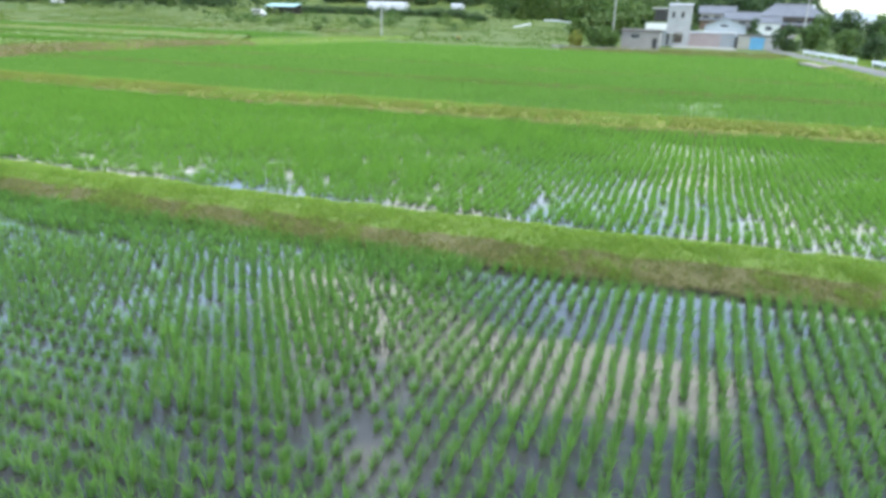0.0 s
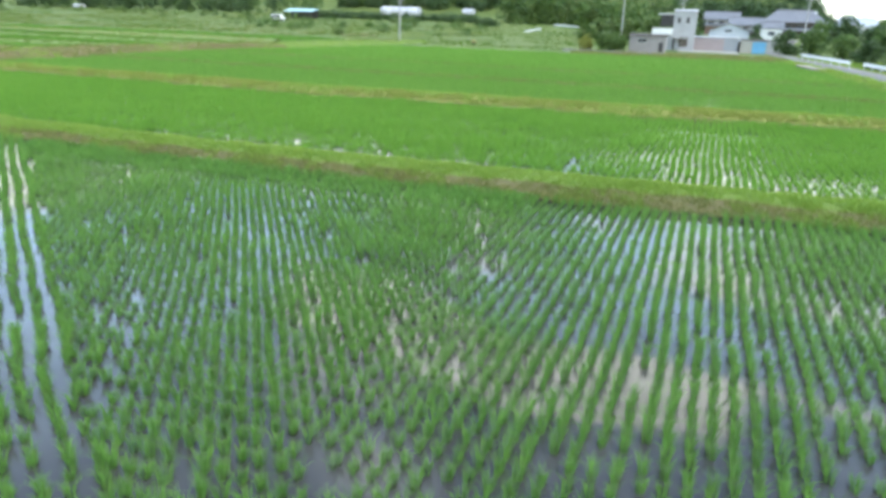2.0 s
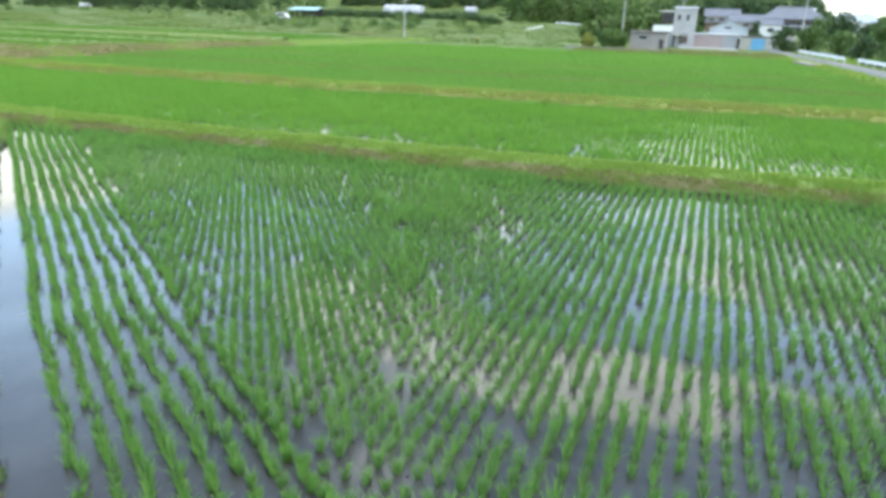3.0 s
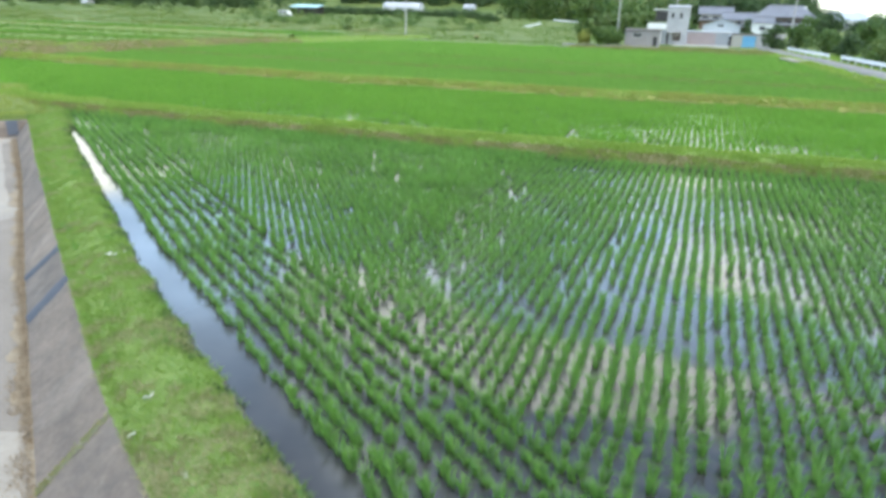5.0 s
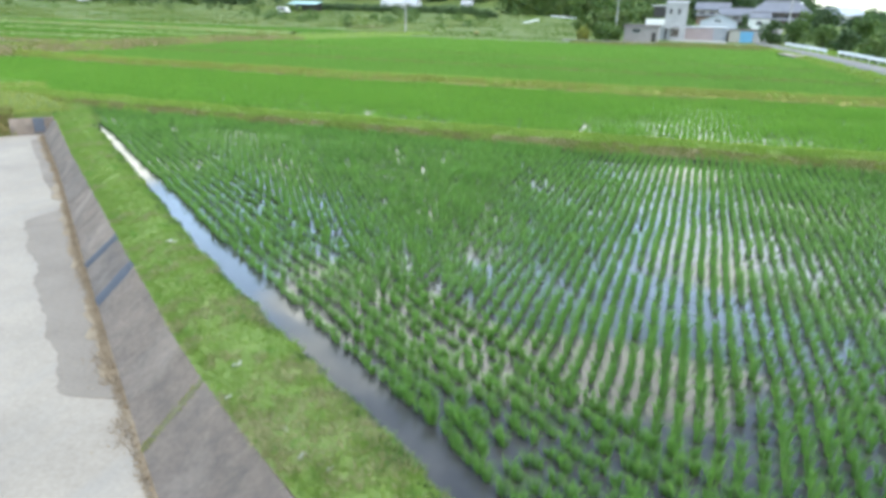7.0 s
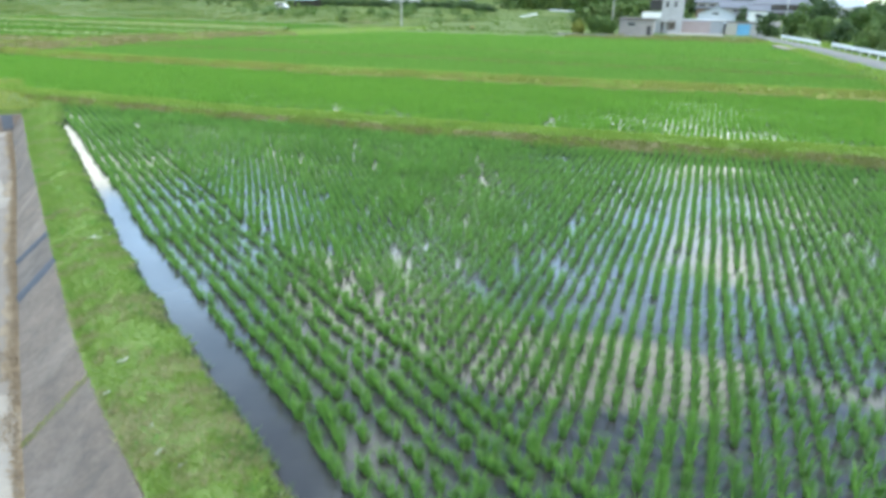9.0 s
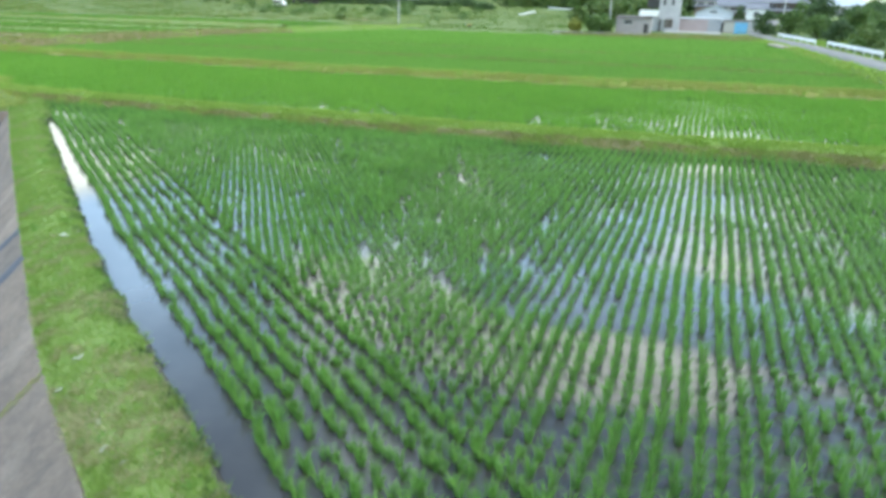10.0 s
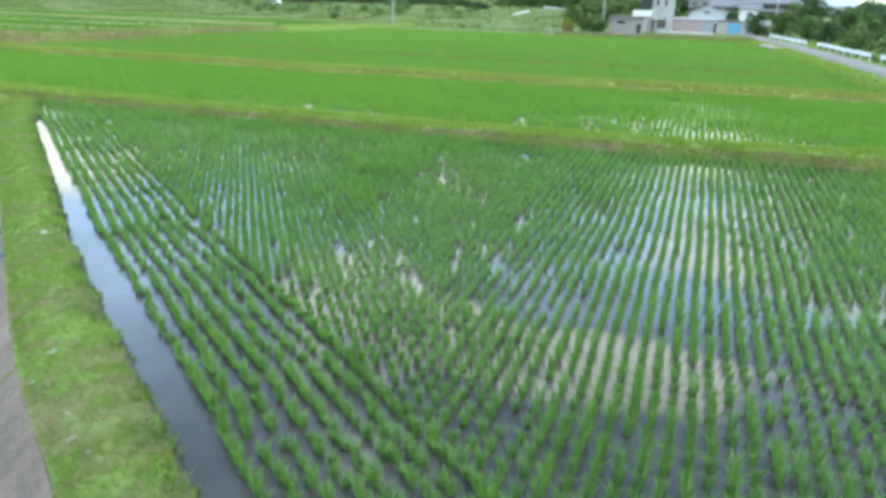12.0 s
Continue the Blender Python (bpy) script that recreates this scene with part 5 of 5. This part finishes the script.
def small_van(m):
    c = thing("van", m, "small white van parked on the farm track", "van")
    bm = B()
    prism(bm, [(-1.7, 0.35), (1.65, 0.35), (1.72, 0.9), (1.3, 1.05), (0.95, 1.75), (-1.6, 1.85), (-1.72, 1.6)], -0.72, 0.72, "y")
    bmesh.ops.bevel(bm, geom=list(bm.edges), offset=0.07, segments=2, affect="EDGES")
    part("body", bm, M_WHITE, c, "", True)
    for sx in (-1.05, 1.1):
        for sy in (-0.68, 0.68):
            bm = B()
            rod(bm, (sx, sy - 0.09, 0.3), (sx, sy + 0.09, 0.3), 0.3, n=16)
            wheel = part("wheel", bm, M_TYRE, c)
            bm = B()
            rod(bm, (sx, sy - 0.1, 0.3), (sx, sy + 0.1, 0.3), 0.17, n=12)
            part("rim", bm, M_STEEL, wheel)
    for sy in (-0.735, 0.735):
        bm = B()
        box(bm, -1.4, 0.75, sy - 0.01, sy + 0.01, 1.1, 1.6, 0.005)
        part("side_window", bm, M_GLASS, c)
    return c


van = small_van(pose(-135.5, 205.5, float(terrain(-135.5, 205.5)) + 0.1, 0, 0, 12))
van.scale = (1.25, 1.25, 1.2)



def tiller(m):
    t = thing("tiller", m, "small yellow walking tiller parked at the field's edge", "tiller")
    bm = B()
    box(bm, -0.5, 0.5, -0.25, 0.25, 0.35, 0.8, 0.08)
    part("engine_cover", bm, M_LEAF_Y_PAINT, t, "yellow painted cover")
    for sy in (-0.35, 0.35):
        bm = B()
        rod(bm, (0, sy - 0.07, 0.28), (0, sy + 0.07, 0.28), 0.28, n=14)
        part("wheel", bm, M_TYRE, t)
    for sy in (-0.2, 0.2):
        bm = B()
        rod(bm, (-0.4, sy, 0.6), (-1.3, sy * 1.4, 1.0), 0.025, n=6)
        part("handle", bm, M_STEEL, t)
    return t


tiller(pose(-49.6, 152.0, float(terrain(-49.6, 152)) + 0.02, 0, 0, 25))

# ---------------------------------------------------------------- trees and shrubs


def leaves(r, blobs, count, size):
    """Leaf clumps strewn over lumpy blobs: verts and quads."""
    w = np.array([b[3] * b[4] for b in blobs])
    pick = r.choice(len(blobs), count, p=w / w.sum())
    b = np.array(blobs)[pick]
    d = r.normal(0, 1, (count, 3))
    d /= np.linalg.norm(d, axis=1)[:, None]
    rad = r.uniform(0.55, 1.08, count) ** 0.6
    lump = 1 + 0.22 * np.sin(d[:, 0] * 5 + pick) * np.sin(d[:, 1] * 4 + 2 * pick) + 0.12 * np.sin(d[:, 2] * 9 + pick)
    c = b[:, :3] + d * (rad * lump)[:, None] * b[:, [3, 3, 4]]
    a = r.normal(0, 1, (count, 3))
    a /= np.linalg.norm(a, axis=1)[:, None]
    nrm = d * 0.7 + r.normal(0, 0.5, (count, 3))
    s1 = np.cross(nrm, a)
    s1 /= np.linalg.norm(s1, axis=1)[:, None] + 1e-6
    s2 = np.cross(nrm, s1)
    s2 /= np.linalg.norm(s2, axis=1)[:, None] + 1e-6
    k = (size * r.uniform(0.5, 1.3, count))[:, None]
    v = np.stack([c - s1 * k, c - s2 * k * 0.6, c + s1 * k, c + s2 * k * 0.6], 1).reshape(-1, 3)
    return v, np.arange(len(v)).reshape(-1, 4)


def tree(x, y, h, w, mat, seed, label, category="tree", trunk=0.35, count=1100, size=0.34, name="tree"):
    r = np.random.RandomState(seed)
    t = thing(name, pose(x, y, float(terrain(x, y)) - 0.1, 0, 0, r.uniform(0, 360)), label, category)
    blobs = []
    base = h * trunk
    for k in range(9):
        a, q = r.uniform(0, 6.28), r.uniform(0.1, 0.62) * w / 2
        z = base + (h - base) * r.uniform(0.12, 0.86)
        rr_ = w * r.uniform(0.17, 0.30) * (1.15 - 0.5 * (z - base) / (h - base))
        blobs.append((q * math.cos(a), q * math.sin(a), z, rr_, rr_ * r.uniform(0.7, 1.0)))
    blobs.append((0, 0, h - 0.16 * w, w * 0.2, w * 0.2))
    v, f = leaves(r, blobs, count, size)
    v[:, 2] = np.maximum(v[:, 2], 0.05)
    np_object("crown", v, f, mat, t)
    bm = B()
    rod(bm, (0, 0, -0.2), (0.1, 0.05, base + 0.25 * h), 0.035 * h * 0.8, 0.02 * h, 8)
    for bl in blobs[:6]:
        rod(bm, (0.05, 0, base * 0.8), bl[:3], 0.014 * h, 0.005 * h, 6)
    part("trunk", bm, M_BARK, t)
    return t


def shrub(x, y, h, w, mat, seed, label, count):
    r = np.random.RandomState(seed)
    t = thing("shrub", pose(x, y, float(terrain(x, y)) - 0.05), label, "shrub")
    blobs = [(0, 0, h * 0.48, w * 0.40, h * 0.50)]
    for k in range(9):
        a = 6.28 * k / 9 + r.uniform(-0.2, 0.2)
        blobs.append((w * 0.30 * math.cos(a), w * 0.22 * math.sin(a), h * r.uniform(0.36, 0.62), w * r.uniform(0.15, 0.2), h * r.uniform(0.24, 0.34)))
    v, f = leaves(r, blobs, count, 0.2)
    v[:, 2] = np.maximum(v[:, 2], 0.0)
    np_object("foliage", v, f, mat, t)
    bm = B()
    for k in range(5):
        a = r.uniform(0, 6.28)
        rod(bm, (0.2 * math.cos(a), 0.2 * math.sin(a), -0.1), (w * 0.25 * math.cos(a), w * 0.2 * math.sin(a), h * 0.6), 0.06, 0.02, 6)
    part("stems", bm, M_BARK, t)


shrub(-18.8, 141.6, 3.7, 6.6, M_LEAF, 1, "dense rounded green shrub beside the shed", 4200)
shrub(-23.6, 141.5, 3.0, 2.9, M_LEAF_Y, 2, "golden-leaved shrub at the field's edge", 1400)
shrub(-81.5, 149.5, 1.5, 2.6, M_LEAF_L, 20, "small olive bush on the field's edge", 500)
for args in ((8.3, 181, 6.0, 4.6, M_LEAF_D, 3, "dark conifer-like tree behind the garage", "tree", 0.05, 900, 0.3),
             (13.2, 163, 5.0, 5.5, M_LEAF_D, 4, "dark bushy tree beside the road", "tree", 0.05, 1300, 0.3),
             (18.0, 165, 5.0, 7.0, M_LEAF, 5, "broad green bush behind the guardrail", "tree", 0.05, 1600, 0.3),
             (21.5, 150, 4.4, 6.5, M_LEAF, 6, "broad green bush behind the guardrail", "tree", 0.04, 1500, 0.28),
             (24.4, 171, 8.4, 7.5, M_LEAF_D, 7, "dark spreading tree near the houses", "tree", 0.12, 1700, 0.32),
             (28.0, 148, 6.2, 7.0, M_LEAF, 8, "leafy green tree beside the road", "tree", 0.06, 1700, 0.32),
             (25.5, 128, 4.0, 6.0, M_LEAF_L, 9, "pale green bush behind the guardrail", "tree", 0.04, 1500, 0.26),
             (33.0, 160, 5.0, 8.0, M_LEAF, 10, "leafy green tree beside the road", "tree", 0.1, 1600, 0.34),
             (36.0, 140, 4.4, 8.0, M_LEAF_L, 11, "pale green tree beside the road", "tree", 0.06, 1600, 0.34),
             (27.5, 104, 3.6, 5.5, M_LEAF_L, 14, "pale green bush behind the guardrail", "tree", 0.04, 1500, 0.24)):
    tree(*args)
for args in ((40.0, 180, 5.6, 9.0, M_LEAF_D, 12, "dark tree behind the road", "tree", 0.1, 1600, 0.36),
             (30.5, 118, 4.6, 7.0, M_LEAF, 13, "green bush behind the guardrail", "tree", 0.04, 1600, 0.28),
             (36.0, 205, 5.0, 8.0, M_LEAF_D, 15, "dark tree among the houses", "tree", 0.1, 1500, 0.36),
             (23.0, 139, 3.6, 5.5, M_LEAF_D, 19, "dark low bush behind the guardrail", "tree", 0.04, 1400, 0.26),
             (-5.0, 184, 5.0, 5.0, M_LEAF, 16, "green tree behind the block", "tree", 0.1, 1000, 0.3),
             (-12.5, 196, 7.5, 7.0, M_LEAF_L, 17, "pale green tree behind the block", "tree", 0.12, 1300, 0.34),
             (23.0, 196, 6.5, 7.5, M_LEAF, 18, "green garden tree before the farmhouse", "tree", 0.1, 1400, 0.32)):
    tree(*args)


def woods(name, spots, mat, seed, label, per=350, size=0.6):
    r = np.random.RandomState(seed)
    vs, fs, n = [], [], 0
    for x, y, h, w in spots:
        z = float(terrain(x, y))
        blobs = []
        for k in range(7):
            a, q = r.uniform(0, 6.28), r.uniform(0.1, 0.6) * w / 2
            zz = z + h * r.uniform(0.12, 0.85)
            q2 = w * r.uniform(0.18, 0.32)
            blobs.append((x + q * math.cos(a), y + q * math.sin(a), zz, q2, q2 * r.uniform(0.8, 1.3)))
        v, f = leaves(r, blobs, per, size)
        vs.append(v)
        fs.append(f + n)
        n += len(v)
    return np_object(name, np.concatenate(vs), np.concatenate(fs), mat, None, label, "woods", "stuff")


def spots(seed, n, x0, x1, y0, y1, h0, h1, w0, w1):
    r = random.Random(seed)
    out = []
    for k in range(n):
        x = x0 + (x1 - x0) * (k + r.uniform(0.1, 0.9)) / n
        out.append((x, r.uniform(y0, y1), r.uniform(h0, h1), r.uniform(w0, w1)))
    return out


woods("woods", spots(1, 30, -340, -172, 246, 262, 5, 9, 7, 12), M_LEAF_D, 201, "dark wood along the foot of the hill")
woods("woods", spots(2, 20, -340, -155, 264, 285, 8, 13, 8, 13) + spots(22, 22, -155, -60, 296, 312, 6, 11, 8, 12) + spots(23, 12, -60, -14, 262, 290, 7, 12, 8, 13), M_LEAF, 202, "mixed green wood on the hillside")
woods("woods", spots(3, 70, -360, 26, 312, 345, 9, 14, 10, 16), M_LEAF_L, 203, "paler trees higher on the hillside", 290, 0.66)
woods("woods", spots(4, 60, -360, 27, 335, 380, 9, 14, 11, 17), M_LEAF_D, 204, "dark trees on the hilltop", 290, 0.66)
woods("woods", spots(5, 18, -74, -26, 250, 262, 6, 11, 7, 11) + spots(25, 9, -30, -6, 205, 225, 5, 9, 6, 9), M_LEAF, 205, "green trees behind the sheds", 520)
woods("woods", spots(6, 14, -66, -4, 252, 268, 7, 12, 7, 11) + spots(26, 8, -34, -8, 190, 206, 3.5, 6, 5, 8), M_LEAF_L, 206, "pale green trees behind the sheds")
woods("woods", spots(31, 24, -18, 26, 258, 292, 8, 12, 7, 11), M_LEAF_D, 216, "dark cedar wood behind the houses", 520)
woods("woods", spots(27, 20, 28, 42, 300, 345, 4.5, 6.5, 5, 8) + spots(32, 30, 42, 80, 300, 350, 2.5, 4.0, 6, 9), M_LEAF_D, 212, "dark low wood on the hill's shoulder", 260, 0.45)
woods("woods", spots(28, 10, -62, -24, 248, 256, 4, 8, 5, 8), M_LEAF_L, 213, "pale green trees among the darker wood")
woods("woods", spots(29, 22, -165, -60, 292, 300, 3, 7, 6, 10), M_LEAF_D, 214, "dark trees behind the greenhouse")
woods("woods", spots(33, 34, 14, 40, 345, 385, 4, 7, 6, 9) + spots(34, 34, 16, 50, 380, 425, 4, 7, 6, 9) + spots(35, 20, 38, 62, 345, 400, 3, 4.5, 6, 9), M_LEAF_D, 217, "dark wood on the falling end of the hill", 300, 0.5)
woods("woods", spots(7, 40, 50, 190, 420, 480, 1.5, 3, 9, 14), M_LEAF, 207, "far trees along the ridge")
woods("hedge", spots(30, 80, -138, -66, 224, 228, 1.3, 2.1, 3.5, 5.5), M_LEAF_D, 215, "dark green hedge across the slope", 150, 0.3)
woods("scrub", spots(8, 40, -300, -60, 205, 240, 0.8, 2.2, 2, 6), M_LEAF_L, 208, "low pale scrub on the slope", 130, 0.35)
woods("scrub", spots(9, 30, -140, -60, 170, 215, 0.6, 1.8, 3, 8), M_LEAF, 209, "low green scrub along the ditch", 150, 0.3)
# rail-high row in dark leaf colour, giving the plants' shadow below the beam
woods("scrub", [(x, y, 0.8, 1.3) for x, y in zip(np.linspace(18.9, 22.6, 44), np.linspace(116, 68, 44))], M_LEAF_D, 218, "undergrowth close behind the guardrail, dark-leaved to paint the shadow under the beam", 70, 0.16)
woods("scrub", spots(10, 16, 22, 60, 95, 160, 1.0, 2.2, 3, 6), M_LEAF, 210, "undergrowth beside the road", 160, 0.25)

# ---------------------------------------------------------------- rough grass on the slopes


def slope_grass(name, n, x0, x1, y0, y1, h, mat, seed, label, patch=20, cut=-0.2):
    r = np.random.RandomState(seed)
    x, y = r.uniform(x0, x1, n), r.uniform(y0, y1, n)
    ok_ = smooth_noise(x, y, patch, seed) > cut
    ok_ &= np.abs(x - road_x(y)) > 2.3
    x, y = x[ok_], y[ok_]
    return tufts(name, np.stack([x, y, terrain(x, y)], 1), 4, h, 0.5, 0.16, 0.6, seed, mat, label)


slope_grass("slope_grass", 9000, -280, -58, 138, 245, 0.28, M_WEED, 301, "tan dry grass on the rising slope", 45, -0.1)
slope_grass("slope_grass", 24000, -280, -20, 138, 250, 0.3, M_SLOPE, 302, "green grass on the rising slope", 28, -0.35)
slope_grass("slope_grass", 900, -80, -62, 147, 152, 0.4, M_STRAW, 306, "tan dry grass round the pole's foot", 9, -0.4)
slope_grass("slope_grass", 5000, -25, 12, 134, 146, 0.35, M_WEED, 303, "dry grass before the sheds", 9, -0.3)
slope_grass("verge_grass", 15000, 9, 26, 30, 142, 0.28, M_LUSH, 304, "grass on the road's bank", 9, -0.6)
slope_grass("verge_grass", 6000, 9, 26, 30, 142, 0.3, M_DRY, 305, "dry grass on the road's bank", 7, 0.1)
